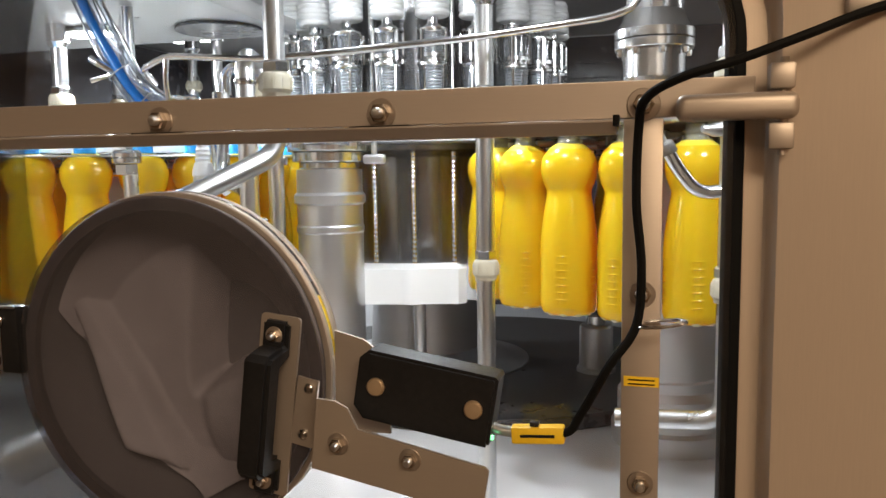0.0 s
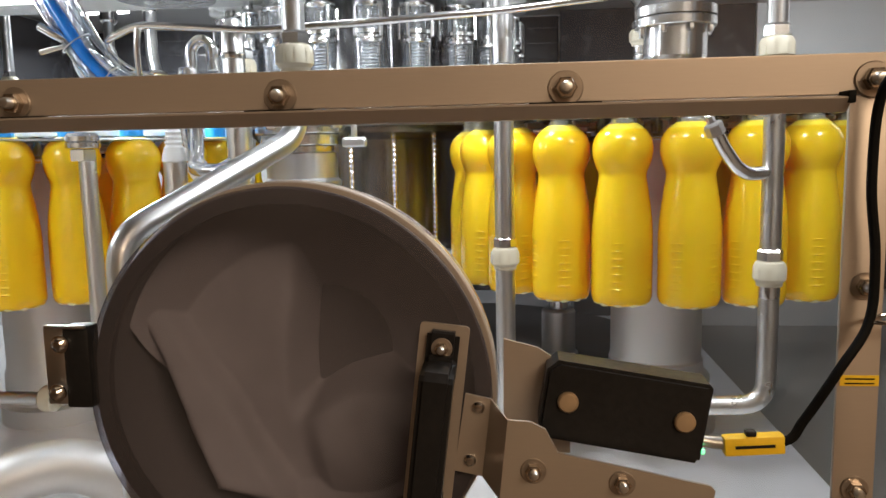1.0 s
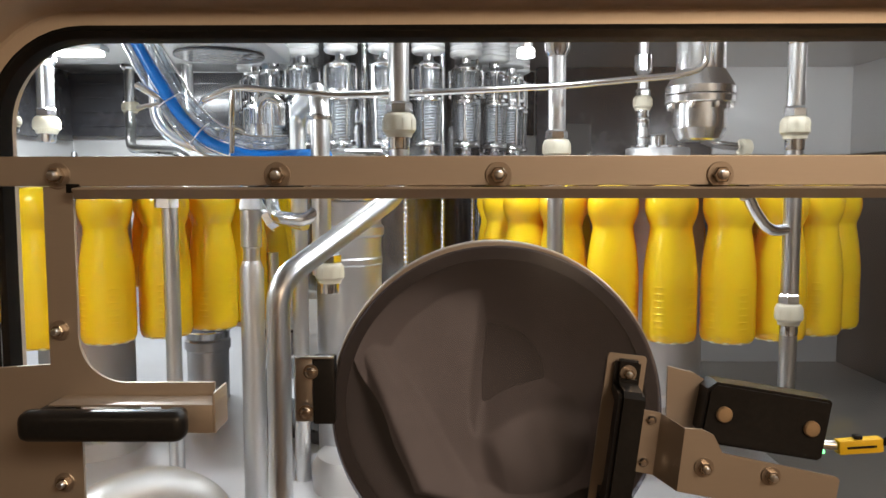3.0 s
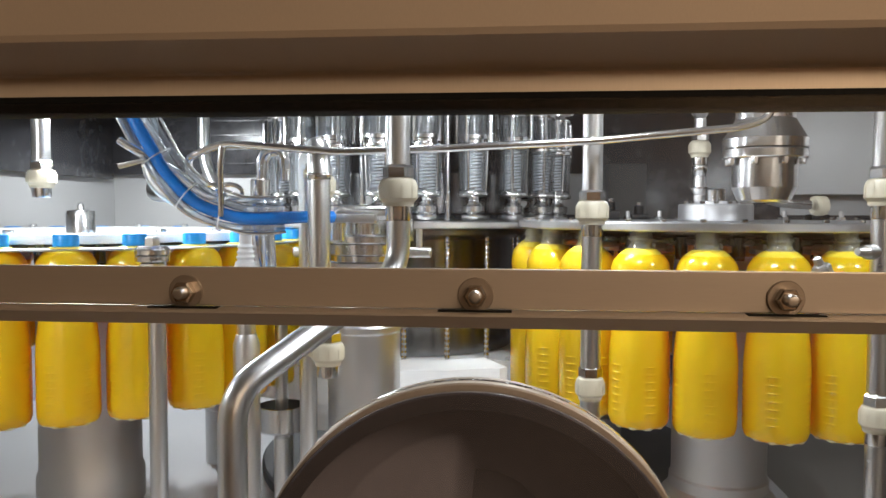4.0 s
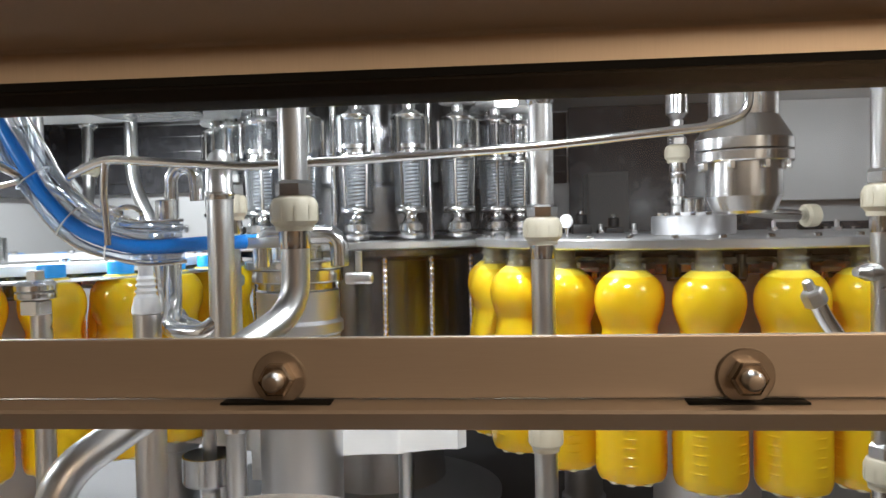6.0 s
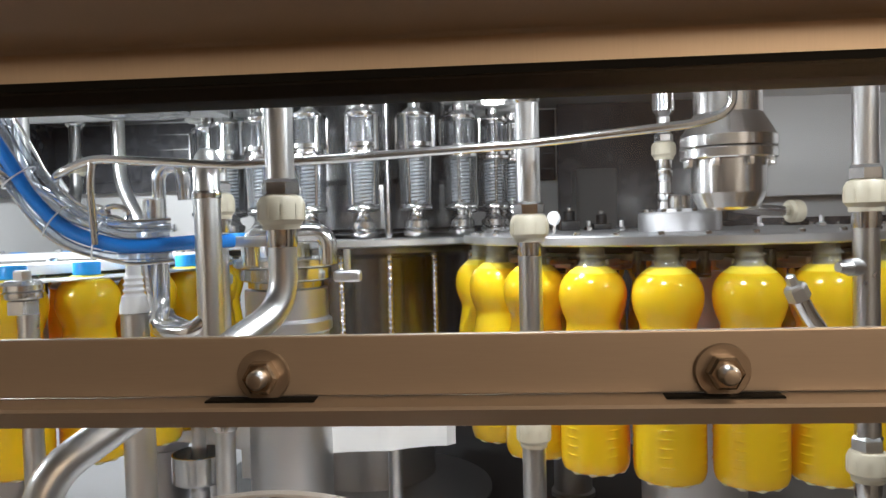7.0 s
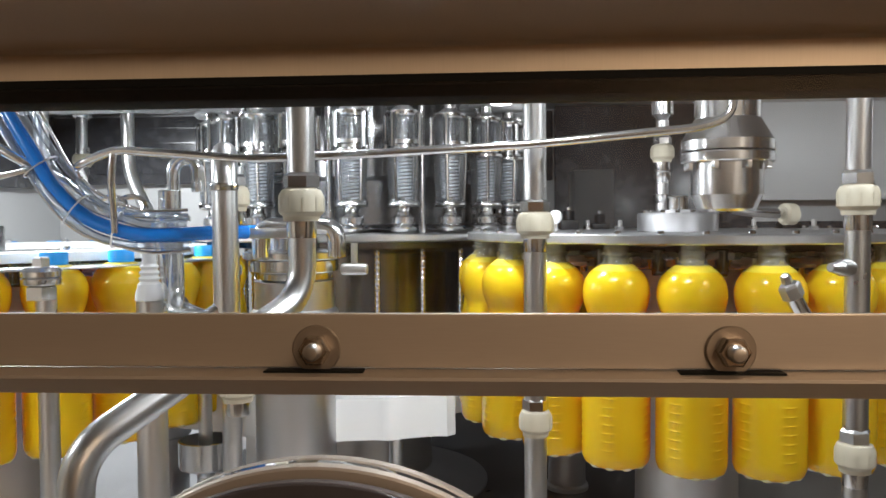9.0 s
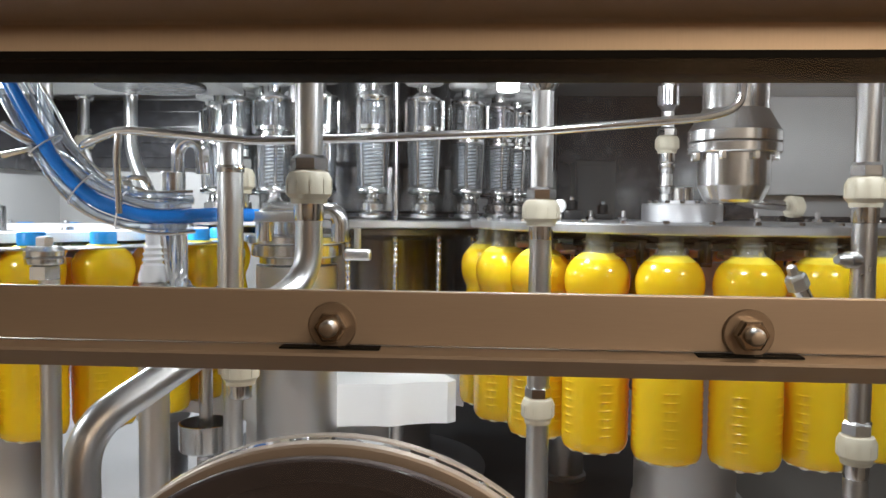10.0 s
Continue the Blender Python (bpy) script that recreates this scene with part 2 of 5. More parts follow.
def fillet(points, radius, n=7):
    """Points of a line whose inner corners are rounded."""
    pts = [Vector(p) for p in points]
    out = [pts[0]]
    for a, b, c in zip(pts, pts[1:], pts[2:]):
        u, v = (a - b), (c - b)
        k = min(radius, u.length * 0.48, v.length * 0.48)
        p, q = b + u.normalized() * k, b + v.normalized() * k
        out += [(1 - s) ** 2 * p + 2 * s * (1 - s) * b + s * s * q for s in (i / n for i in range(n + 1))]
    return out + [pts[-1]]


def tube(bm, points, r, n=14, cap=True):
    """A round bar along points; r is a radius or one for each point."""
    pts = [Vector(p) for p in points]
    rs = [r] * len(pts) if isinstance(r, (int, float)) else list(r)
    side = None
    rings = []
    for i, p in enumerate(pts):
        d = (pts[min(i + 1, len(pts) - 1)] - pts[max(i - 1, 0)]).normalized()
        side = d.orthogonal().normalized() if side is None else (side - d * side.dot(d)).normalized()
        up = d.cross(side)
        rings.append([bm.verts.new(p + (side * math.cos(2 * math.pi * k / n) + up * math.sin(2 * math.pi * k / n)) * rs[i]) for k in range(n)])
    for a, b in zip(rings, rings[1:]):
        for k in range(n):
            bm.faces.new((a[k], a[(k + 1) % n], b[(k + 1) % n], b[k]))
    if cap:
        bm.faces.new(rings[0][::-1])
        bm.faces.new(rings[-1])
    return bm


def plate(bm, outline, y0, y1, bevel=0.0006, holes=()):
    """A flat plate in the xz plane with thickness from y0 (front) to y1, with holes."""
    loops = [outline, *holes]
    edges = []
    for loop in loops:
        vs = [bm.verts.new((x, y0, z)) for x, z in loop]
        edges += [bm.edges.new((vs[i], vs[(i + 1) % len(vs)])) for i in range(len(vs))]
    made = bmesh.ops.triangle_fill(bm, use_beauty=True, use_dissolve=False, edges=edges)
    faces = [f for f in made["geom"] if isinstance(f, bmesh.types.BMFace)]
    ext = bmesh.ops.extrude_face_region(bm, geom=faces)
    bmesh.ops.translate(bm, verts=[v for v in ext["geom"] if isinstance(v, bmesh.types.BMVert)], vec=(0, y1 - y0, 0))
    return bm


def rrect(x0, x1, z0, z1, r, n=10):
    """A rounded rectangle as 4 * (n + 1) points, anticlockwise from the lower right."""
    out = []
    for cx, cz, a0 in ((x1 - r, z0 + r, -90), (x1 - r, z1 - r, 0), (x0 + r, z1 - r, 90), (x0 + r, z0 + r, 180)):
        out += [(cx + r * math.cos(radians(a0 + 90 * i / n)), cz + r * math.sin(radians(a0 + 90 * i / n))) for i in range(n + 1)]
    return out


def bridge_loops(bm, loops):
    """Skins a row of closed loops of equal length; each is a list of (x, y, z)."""
    rings = [[bm.verts.new(p) for p in loop] for loop in loops]
    for a, b in zip(rings, rings[1:]):
        for i in range(len(a)):
            j = (i + 1) % len(a)
            bm.faces.new((a[i], a[j], b[j], b[i]))
    return bm


FRONT = pose(0, 0, 0, 90, 0, 0)   # turns a lathe's axis z to face the hall (-y)


# ---- the machine's shell ----
def shell():
    bm = bmesh.new()
    # Opening edge, flat lip, sloped step, panel front, and the turned-in edge.
    x0, x1, z1, z0 = -0.470, 0.470, 1.5865, 0.93
    loops = []
    # Along the top the step juts out further, as a fascia over the window.
    for side, grow, y, r, jut in ((0.0, 0.0, 0.06, 0.092, 0), (0.0, 0.0, 0.019, 0.092, 0), (0.001, 0.001, 0.018, 0.093, 0), (0.0145, 0.0145, 0.018, 0.105, 0), (0.0165, 0.0165, 0.016, 0.107, 0), (0.0205, 0.027, 0.000, 0.111, 0.020), (0.0215, 0.030, -0.002, 0.112, 0.024), (0.0235, 0.034, -0.0025, 0.114, 0.026)):
        loops.append([(x, y - jut * min(1, max(0, (z - 1.52) / 0.08)), z) for x, z in rrect(x0 - side, x1 + side, z0 - grow, z1 + grow, r)])
    far = []
    for x, z in rrect(-1.7, 1.7, 0.0, 2.3, 0.01):
        far.append((x, -0.0025 if z < 2 else -0.20, z))
    loops.append(far)
    bridge_loops(bm, loops)
    structure("wall_front", bm, HOUSING, "brushed stainless machine housing around a round-cornered window opening", "machine housing", 14)
    bm = bmesh.new()
    loops = []
    for grow, y in ((0.0, 0.024), (0.0, 0.012), (-0.006, 0.010), (-0.0115, 0.012), (-0.013, 0.016), (-0.013, 0.03)):
        loops.append([(x, y, z) for x, z in rrect(x0 - grow, x1 + grow, z0 - grow, z1 + grow, 0.092 + grow)])
    bridge_loops(bm, loops)
    structure("window_gasket", bm, RUBBER, "black rubber gasket lining the window opening", "gasket", 30)
    # Side and back walls, roof and floor of the machine's inside.
    bm = bmesh.new()
    box(bm, -1.75, -1.70, 0.0, 2.75, 0.0, 2.3)
    structure("wall_left", bm, GREY_WALL, "plain grey sheet-metal side wall inside the machine", "wall")
    # Right wall, coloured for the hall's reflection rather than as plain sheet.
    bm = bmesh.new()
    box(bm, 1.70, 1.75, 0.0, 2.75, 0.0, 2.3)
    structure("wall_right", bm, SIDE_WALL, "sheet-metal side wall, toned dark brown for the hall's reflection", "wall")
    bm = bmesh.new()
    box(bm, -1.70, 1.70, 2.70, 2.75, 0.0, 2.3)
    structure("wall_back", bm, GREY_WALL, "grey sheet-metal back wall inside the machine", "wall")
    bm = bmesh.new()
    box(bm, -1.69, 0.33, 2.66, 2.697, 1.668, 1.94, 0.004)
    for i in range(4):
        box(bm, -1.69, 0.33, 2.652, 2.66, 1.71 + 0.06 * i, 1.715 + 0.06 * i)
    structure("window_back", bm, DARK_WALL, "long dark window band in the back wall", "window")
    bm = bmesh.new()
    box(bm, -1.698, -1.672, 0.95, 2.645, 1.645, 1.94, 0.004)
    structure("window_left", bm, DARK_WALL, "dark window band in the side wall", "window")
    bm = bmesh.new()
    box(bm, 0.335, 1.080, 2.60, 2.655, 0.82, 1.95, 0.004)
    structure("door_back", bm, DARK_WALL, "dark tinted door panel in the back wall", "door")
    bm = bmesh.new()
    box(bm, 1.085, 1.69, 2.60, 2.69, 1.58, 1.95, 0.004)
    box(bm, 1.672, 1.698, 0.9, 2.598, 1.58, 1.95, 0.004)
    structure("panel_back", bm, PALE_WALL, "pale smooth panel in the back wall", "wall panel")
    bm = bmesh.new()
    box(bm, -1.70, 1.70, 0.06, 2.70, 1.95, 2.0)
    box(bm, -1.70, -0.42, 0.062, 1.15, 1.735, 1.77, 0.003)
    structure("ceiling", bm, ROOF, "grey stainless roof sheet inside the machine", "ceiling")
    bm = bmesh.new()
    box(bm, -1.70, 0.70, 0.03, 2.70, 0.76, 0.82, 0.004)
    structure("machine_table", bm, TABLE, "bright wet stainless machine table", "table top")
    # Added sheet that makes the back wall dark low down.
    bm = bmesh.new()
    box(bm, -0.62, 1.69, 2.655, 2.698, 0.82, 1.50, 0.004)
    structure("panel_back_low", bm, DARK_WALL, "dark sheet added low on the back wall", "wall panel")
    # Dark disc added on the table for the shade beneath the turret.
    bm = bmesh.new()
    lathe(bm, [(0, 0.821), (0.60, 0.821), (0.605, 0.826), (0.605, 0.850), (0.60, 0.855), (0, 0.855)], 80, Matrix.Translation((-0.05, 1.62, 0)))
    structure("shade_disc", bm, TURRET_SHADE, "added dark disc for the shade under the turret", "base plate")
    bm = bmesh.new()
    box(bm, 0.70, 1.70, 0.03, 2.70, 0.60, 0.66, 0.004)
    structure("drip_pan", bm, PAN, "dull grey drip pan beside the table", "pan")
    # Unseen hall added behind the camera to bounce light and be reflected.
    bm = bmesh.new()
    box(bm, -4, 4, -5, 3, -0.1, 0.0)
    structure("floor", bm, HALL_FLOOR, "added brown hall floor, unseen", "floor")
    bm = bmesh.new()
    box(bm, -4, 4, -5.1, -5, 0, 3.2)
    structure("wall_hall", bm, HALL, "added warm plain hall wall, unseen", "wall")
    for name, x in (("wall_hall_left", -4.1), ("wall_hall_right", 4.0)):
        bm = bmesh.new()
        box(bm, x, x + 0.1, -5, 3, 0, 3.2)
        structure(name, bm, HALL, "added warm plain hall wall, unseen", "wall")
    bm = bmesh.new()
    box(bm, -4, 4, -5, 3, 3.2, 3.3)
    structure("ceiling_hall", bm, HALL_FLOOR, "added dark plain hall ceiling, unseen", "ceiling")


shell()


# ---- fixings ----
def bolt_meshes():
    bm = bmesh.new()
    lathe(bm, [(0.0052, 0), (0.0116, 0), (0.0120, 0.0006), (0.0120, 0.0012), (0.0114, 0.0018), (0.0052, 0.0018)], 28, FRONT)
    washer = finish("washer", bm, WASHER_STEEL)
    bm = bmesh.new()
    lathe(bm, [(0.0, 0.0018), (0.0078, 0.0018), (0.0078, 0.0075), (0.0066, 0.0085), (0.0, 0.0085)], 6, FRONT)
    nut = finish("hex_nut", bm, NUT_STEEL, 20)
    bm = bmesh.new()
    lathe(bm, [(0.0043, 0.0085), (0.0043, 0.0125), (0.003, 0.0145), (0.0, 0.015)], 16, FRONT)
    stud = finish("dome_stud", bm, STEEL)
    return washer, nut, stud


WASHER, NUT, STUD = bolt_meshes()


def bolt(parent, x, y, z, s=1.0, tilt=0.0):
    m = pose(x, y, z, 0, tilt, 0) @ Matrix.Scale(s, 4)
    w = share("bolt", NUT, parent, m, "polished domed nut on a wide washer")
    share("washer", WASHER, w)
    share("stud", STUD, w)
    return w


# ---- the transparent guard door with its glove port ----
PORT = (-0.002, 1.237)


def guard_door():
    door = thing("guard_door", "clear guard door with brushed steel rail and stiles, closed over the window", "machine door")
    hole = [(PORT[0] + 0.1545 * math.cos(radians(a)), PORT[1] + 0.1545 * math.sin(radians(a))) for a in range(0, 360, 5)]
    bm = bmesh.new()
    plate(bm, rrect(-0.462, 0.462, 0.94, 1.581, 0.085), 0.004, 0.0085, holes=(hole,))
    pane = part("pane", bm, PANE, door, "thick clear plastic pane", smooth=0)
    pane.visible_shadow = False
    # Rail: flat face with a ledge folded out along its foot.
    bm = bmesh.new()
    box(bm, -0.475, 0.475, -0.001, 0.003, 1.4405, 1.4675, 0.0008)
    part("rail", bm, BAR_STEEL, door, "brushed steel cross rail", smooth=20)
    bm = bmesh.new()
    vs = [bm.verts.new(p) for x in (-0.381, 0.381) for p in ((x, -0.001, 1.4400), (x, -0.0155, 1.4388), (x, -0.0165, 1.4375), (x, -0.0095, 1.4290), (x, 0.003, 1.4290), (x, 0.003, 1.4400))]
    for i in range(6):
        j = (i + 1) % 6
        bm.faces.new((vs[i], vs[j], vs[6 + j], vs[6 + i]))
    bm.faces.new(vs[:6])
    bm.faces.new(vs[6:])
    part("ledge", bm, BAR_STEEL, door, "folded ledge along the rail's foot", smooth=20)
    for x in (-0.2, 0.0, 0.2):
        bm = bmesh.new()
        box(bm, x - 0.025, x + 0.024, -0.0085, 0.0, 1.4388, 1.4403, 0.0003)
        part("slot", bm, RUBBER, door, "black slot under a bolt")
    for x in (-0.383, 0.381):
        bm = bmesh.new()
        box(bm, x - 0.002, x + 0.0025, -0.0172, 0.002, 1.4345, 1.4425, 0.0003)
        part("slot", bm, RUBBER, door, "black slot at the ledge's end")
    # Stiles
    bm = bmesh.new()
    box(bm, 0.386, 0.414, -0.0008, 0.003, 0.94, 1.4402, 0.0007)
    part("stile", bm, BAR_STEEL, door, "brushed steel upright")
    bm = bmesh.new()
    r = 0.042
    arc = [(-0.345 - r * math.sin(radians(a)), 1.259 + r - r * math.cos(radians(a))) for a in range(0, 91, 9)]
    outline = [(-0.387, 1.4402), (-0.414, 1.4402), (-0.414, 1.276), (-0.475, 1.272), (-0.475, 1.147), (-0.415, 1.147), (-0.415, 0.94), (-0.387, 0.94), (-0.387, 1.246), (-0.262, 1.246), (-0.262, 1.259)] + arc
    plate(bm, outline, -0.001, 0.003)
    part("stile", bm, BAR_STEEL, door, "brushed steel upright widening into a latch plate", smooth=20)
    for x, z in ((-0.4, 1.45), (-0.2, 1.45), (0.0, 1.45), (0.2, 1.45), (0.4, 1.45), (-0.404, 1.308), (-0.405, 1.164), (0.401, 1.312), (0.401, 1.167), (-0.405, 1.02), (0.401, 1.02)):
        bolt(door, x, -0.001, z, 1.0 if z > 1.4 else 0.8)
    # Latch bracket: a bent shelf and lug beside the pull handle
    bm = bmesh.new()
    box(bm, -0.40, -0.252, -0.034, -0.001, 1.2455, 1.2475, 0.0005)
    box(bm, -0.2545, -0.252, -0.034, 0.004, 1.222, 1.258, 0.0006)
    box(bm, -0.30, -0.2545, -0.0345, -0.0325, 1.222, 1.2475, 0.0005)
    part("latch_bracket", bm, BAR_STEEL, door, "bent steel latch bracket")
    bm = bmesh.new()
    box(bm, -0.414, -0.270, -0.066, -0.044, 1.222, 1.249, 0.009, seg=4)
    box(bm, -0.408, -0.390, -0.05, -0.001, 1.226, 1.246, 0.005)
    box(bm, -0.294, -0.276, -0.05, -0.030, 1.226, 1.246, 0.005)
    part("pull_handle", bm, BLACK, door, "thick black plastic pull handle")
    # Hinge arm to the housing
    bm = bmesh.new()
    box(bm, 0.422, 0.501, -0.022, -0.001, 1.4365, 1.4545, 0.006, seg=4)
    part("hinge_arm", bm, BAR_STEEL, door, "rounded steel hinge arm")
    for z0, z1 in ((1.4565, 1.474), (1.416, 1.4340)):
        bm = bmesh.new()
        box(bm, 0.482, 0.4985, -0.017, -0.002, z0, z1, 0.002)
        cyl(bm, 0.003, z0 - 0.004, z1 + 0.004, 10, Matrix.Translation((0.492, -0.010, 0)))
        part("hinge_block", bm, BAR_STEEL, door, "steel hinge block")
    # Yellow sticker with two lines of small print, as bars
    bm = bmesh.new()
    box(bm, 0.388, 0.4135, -0.0016, -0.0010, 1.242, 1.2495)
    st = part("sticker", bm, YELLOW, door, "yellow label strip with two dark lines")
    for dz in (0.0018, 0.0050):
        bm = bmesh.new()
        box(bm, 0.391, 0.4105, -0.0019, -0.0016, 1.242 + dz - 0.0005, 1.242 + dz + 0.0005)
        part("print_line", bm, RUBBER, st)
    return door


guard_door()


def glove_port():
    port = thing("glove_port", "round glove port with smoked cover, hinged shut on the guard door", "glove port", pose(PORT[0], 0, PORT[1]))
    # Stacked rings (heights run towards the hall).
    for name, r, h0, h1, material, label in (
        ("base_ring", 0.1530, -0.0230, -0.0150, BAR_STEEL, "steel base ring"),
        ("seal", 0.1510, -0.0150, -0.0100, MAROON, "maroon seal ring"),
        ("clamp_ring", 0.1530, -0.0100, -0.0010, BAR_STEEL, "steel clamp ring"),
        ("seal", 0.1475, -0.0010, 0.0030, RUBBER, "black seal ring"),
        ("cover_rim", 0.1490, 0.0030, 0.0100, DARK_RIM, "dark rim of the cover"),
    ):
        bm = bmesh.new()
        inner = 0.1375 if name == "cover_rim" else 0.1445
        c = 0.0012
        lathe(bm, [(inner, h0), (r - c, h0), (r, h0 + c), (r, h1 - c), (r - c, h1), (inner, h1)], 96, FRONT, closed=True)
        part(name, bm, material, port, label)
    bm = bmesh.new()
    lathe(bm, [(0, 0.0122), (0.1490, 0.0122), (0.1500, 0.0128), (0.1500, 0.0150), (0.1490, 0.0156), (0, 0.0156)], 96, FRONT)
    part("cover", bm, SMOKED, port, "smoked transparent round cover").visible_shadow = False
    bm = bmesh.new()
    lathe(bm, [(0.1400, 0.003), (0.1444, 0.003), (0.1444, -0.024), (0.112, -0.110), (0.0, -0.110), (0.0, -0.107), (0.109, -0.107), (0.1400, -0.024)], 96, FRONT, closed=True)
    part("sleeve", bm, GREY_SEAL, port, "short dark sleeve through the pane")
    # Folded rubber glove hanging inside the sleeve: a bag with creases.
    bm = bmesh.new()

    def step(v, w):
        v = min(1, max(0, v / w * 0.5 + 0.5))
        return v * v * (3 - 2 * v)

    HEM = ((-0.126, 0.022, 0.923, 0.383), (-0.100, -0.088, 0.373, 0.927), (0.004, -0.136, -0.460, 0.888))
    pitch, grid, rim = 0.0023, {}, 0.1398
    for i in range(-64, 65):
        for k in range(-64, 65):
            x, z = i * pitch, k * pitch
            far = math.hypot(x, z)
            if far > rim + pitch * 1.5:
                continue
            if far > rim:
                x, z = x * rim / far, z * rim / far
            # Hem in three stretches that meet in a V at the foot; stop there.
            for px, pz, nx, nz in HEM:
                out = (x - px) * nx + (z - pz) * nz + 0.004 * noise.noise(Vector((x * 24, z * 24, 1)))
                if -pitch < out < 0:
                    x, z = x - out * nx, z - out * nz
                elif out < 0:
                    break
            else:
                hem = min((x - px) * nx + (z - pz) * nz for px, pz, nx, nz in HEM)
                fold = (x + 0.114) * 0.855 + (z - 0.058) * 0.518     # diagonal fold of the cuff
                curve = x + 0.012 - 0.10 * max(0, z) + 0.25 * min(0, z + 0.03)
                soft = 0.0045 * noise.noise(Vector((x * 16, z * 11, 3))) + 0.0022 * noise.noise(Vector((x * 42, z * 20, 9)))
                palm = 0.026 + 0.10 * (x + 0.11) + 0.04 * abs(z)
                fist = 0.014 + 5.0 * (x - 0.050) ** 2 + 7.0 * (z + 0.070) ** 2
                back = 0.102 - 0.12 * max(0, x)
                back += (fist - back) * step(-(z + 0.008 + 6.0 * (x - 0.06) ** 2), 0.014)
                y = palm + (max(back, 0.014) - palm) * step(curve, 0.012)
                fold += 0.006 * noise.noise(Vector((x * 14, z * 14, 6)))
                y += (0.012 + 0.40 * fold - y) * step(-fold, 0.006) * step(0.02 - x, 0.03)
                y += soft + 0.022 * math.exp(-(max(0, hem) / 0.006) ** 2)
                y = max(-0.002, min(y + 0.022, 0.018 + (rim - math.hypot(x, z)) * 1.1))
                grid[i, k] = bm.verts.new((x, y, z))
    for (i, k), v in grid.items():
        quad = [v, grid.get((i + 1, k)), grid.get((i + 1, k + 1)), grid.get((i, k + 1))]
        if None not in quad:
            bm.faces.new(quad)
    part("glove", bm, GLOVE, port, "grey-brown rubber glove folded inside", smooth=60)
    # Hinge of the cover
    bm = bmesh.new()
    box(bm, -0.166, -0.146, -0.020, -0.004, -0.012, 0.050, 0.002)
    part("hinge_block", bm, BLACK, port, "dark hinge block")
    bm = bmesh.new()
    box(bm, -0.182, -0.1665, -0.0175, -0.0145, -0.010, 0.049, 0.0008)
    box(bm, -0.177, -0.146, -0.024, -0.0205, 0.049, 0.0515, 0.0008)
    cyl(bm, 0.0036, -0.010, 0.049, 14, Matrix.Translation((-0.1795, -0.012, 0)))
    part("hinge_leaf", bm, STEEL, port, "steel hinge leaf")
    for x, z in ((-0.167, 0.037), (-0.172, 0.000)):
        bm = bmesh.new()
        lathe(bm, [(0.0068, 0.0), (0.0068, 0.0014), (0.0045, 0.0016), (0.0045, 0.004), (0.003, 0.0052), (0, 0.0055)], 18, FRONT)
        part("screw", bm, CHROME, port, "polished screw", pose(x, -0.0205, z))
    # Cover handle on its plate
    tilt = pose(0.1085, -0.0157, -0.024, 0, 7.0, 0)
    bm = bmesh.new()
    plate(bm, rrect(-0.0175, 0.0175, -0.0765, 0.0765, 0.003, 3), -0.003, 0.0)
    part("handle_plate", bm, BAR_STEEL, port, "flat steel handle plate", tilt, smooth=20)
    bm = bmesh.new()
    side = [(-0.003, -0.0735), (-0.011, -0.0735), (-0.0125, -0.072), (-0.0125, -0.054), (-0.036, -0.051), (-0.041, -0.046), (-0.041, 0.046), (-0.036, 0.051), (-0.0125, 0.054), (-0.0125, 0.072), (-0.011, 0.0735), (-0.003, 0.0735), (-0.003, 0.042), (-0.019, 0.036), (-0.019, -0.036), (-0.003, -0.042)]
    plate(bm, side, -0.0115, 0.0115)
    bmesh.ops.transform(bm, matrix=pose(0, 0, 0, 0, 0, -90) @ Matrix.Diagonal((-1, 1, 1, 1)), verts=bm.verts)
    bmesh.ops.bevel(bm, geom=[e for e in bm.edges if len(e.link_faces) == 2 and e.calc_face_angle(0) > 1.0], offset=0.0035, segments=2, affect="EDGES")
    part("cover_handle", bm, BLACK, port, "black plastic bar handle", tilt)
    for s in (-1, 1):
        bolt(port, 0.1085 + s * 0.0075, -0.0283, -0.024 + s * 0.0613, 0.62)
    # Lock strap from the cover to the switch
    bm = bmesh.new()
    plate(bm, [(0.122, -0.055), (0.142, -0.059), (0.149, -0.002), (0.131, 0.002)], -0.0182, -0.0158)
    bmesh.ops.recalc_face_normals(bm, faces=bm.faces)
    part("strap_foot", bm, BAR_STEEL, port, "riveted strap foot")
    bm = bmesh.new()
    vs = [bm.verts.new(p) for p in ((0.142, -0.0182, -0.059), (0.149, -0.0182, -0.002), (0.161, -0.0490, -0.006), (0.155, -0.0490, -0.062))]
    f = bm.faces.new(vs)
    e = bmesh.ops.extrude_face_region(bm, geom=[f])
    bmesh.ops.translate(bm, verts=[v for v in e["geom"] if isinstance(v, bmesh.types.BMVert)], vec=(0, 0.0025, 0))
    part("strap_bend", bm, BAR_STEEL, port, "bent strap web")
    bm = bmesh.new()
    plate(bm, [(0.155, -0.062), (0.287, -0.087), (0.291, -0.085), (0.296, -0.052), (0.293, -0.049), (0.194, -0.028), (0.186, -0.012), (0.176, -0.007), (0.161, -0.006)], -0.0490, -0.0466)
    part("strap", bm, BAR_STEEL, port, "flat steel lock strap", smooth=20)
    bm = bmesh.new()
    plate(bm, [(0.157, -0.046), (0.205, -0.046), (0.207, 0.020), (0.194, 0.024), (0.182, 0.032), (0.158, 0.038)], -0.004, -0.0015)
    part("switch_bracket", bm, BAR_STEEL, port, "steel switch bracket", smooth=20)
    sw = pose(0.2400, -0.0135, -0.0065, 0, 9.3, 0)
    bm = bmesh.new()
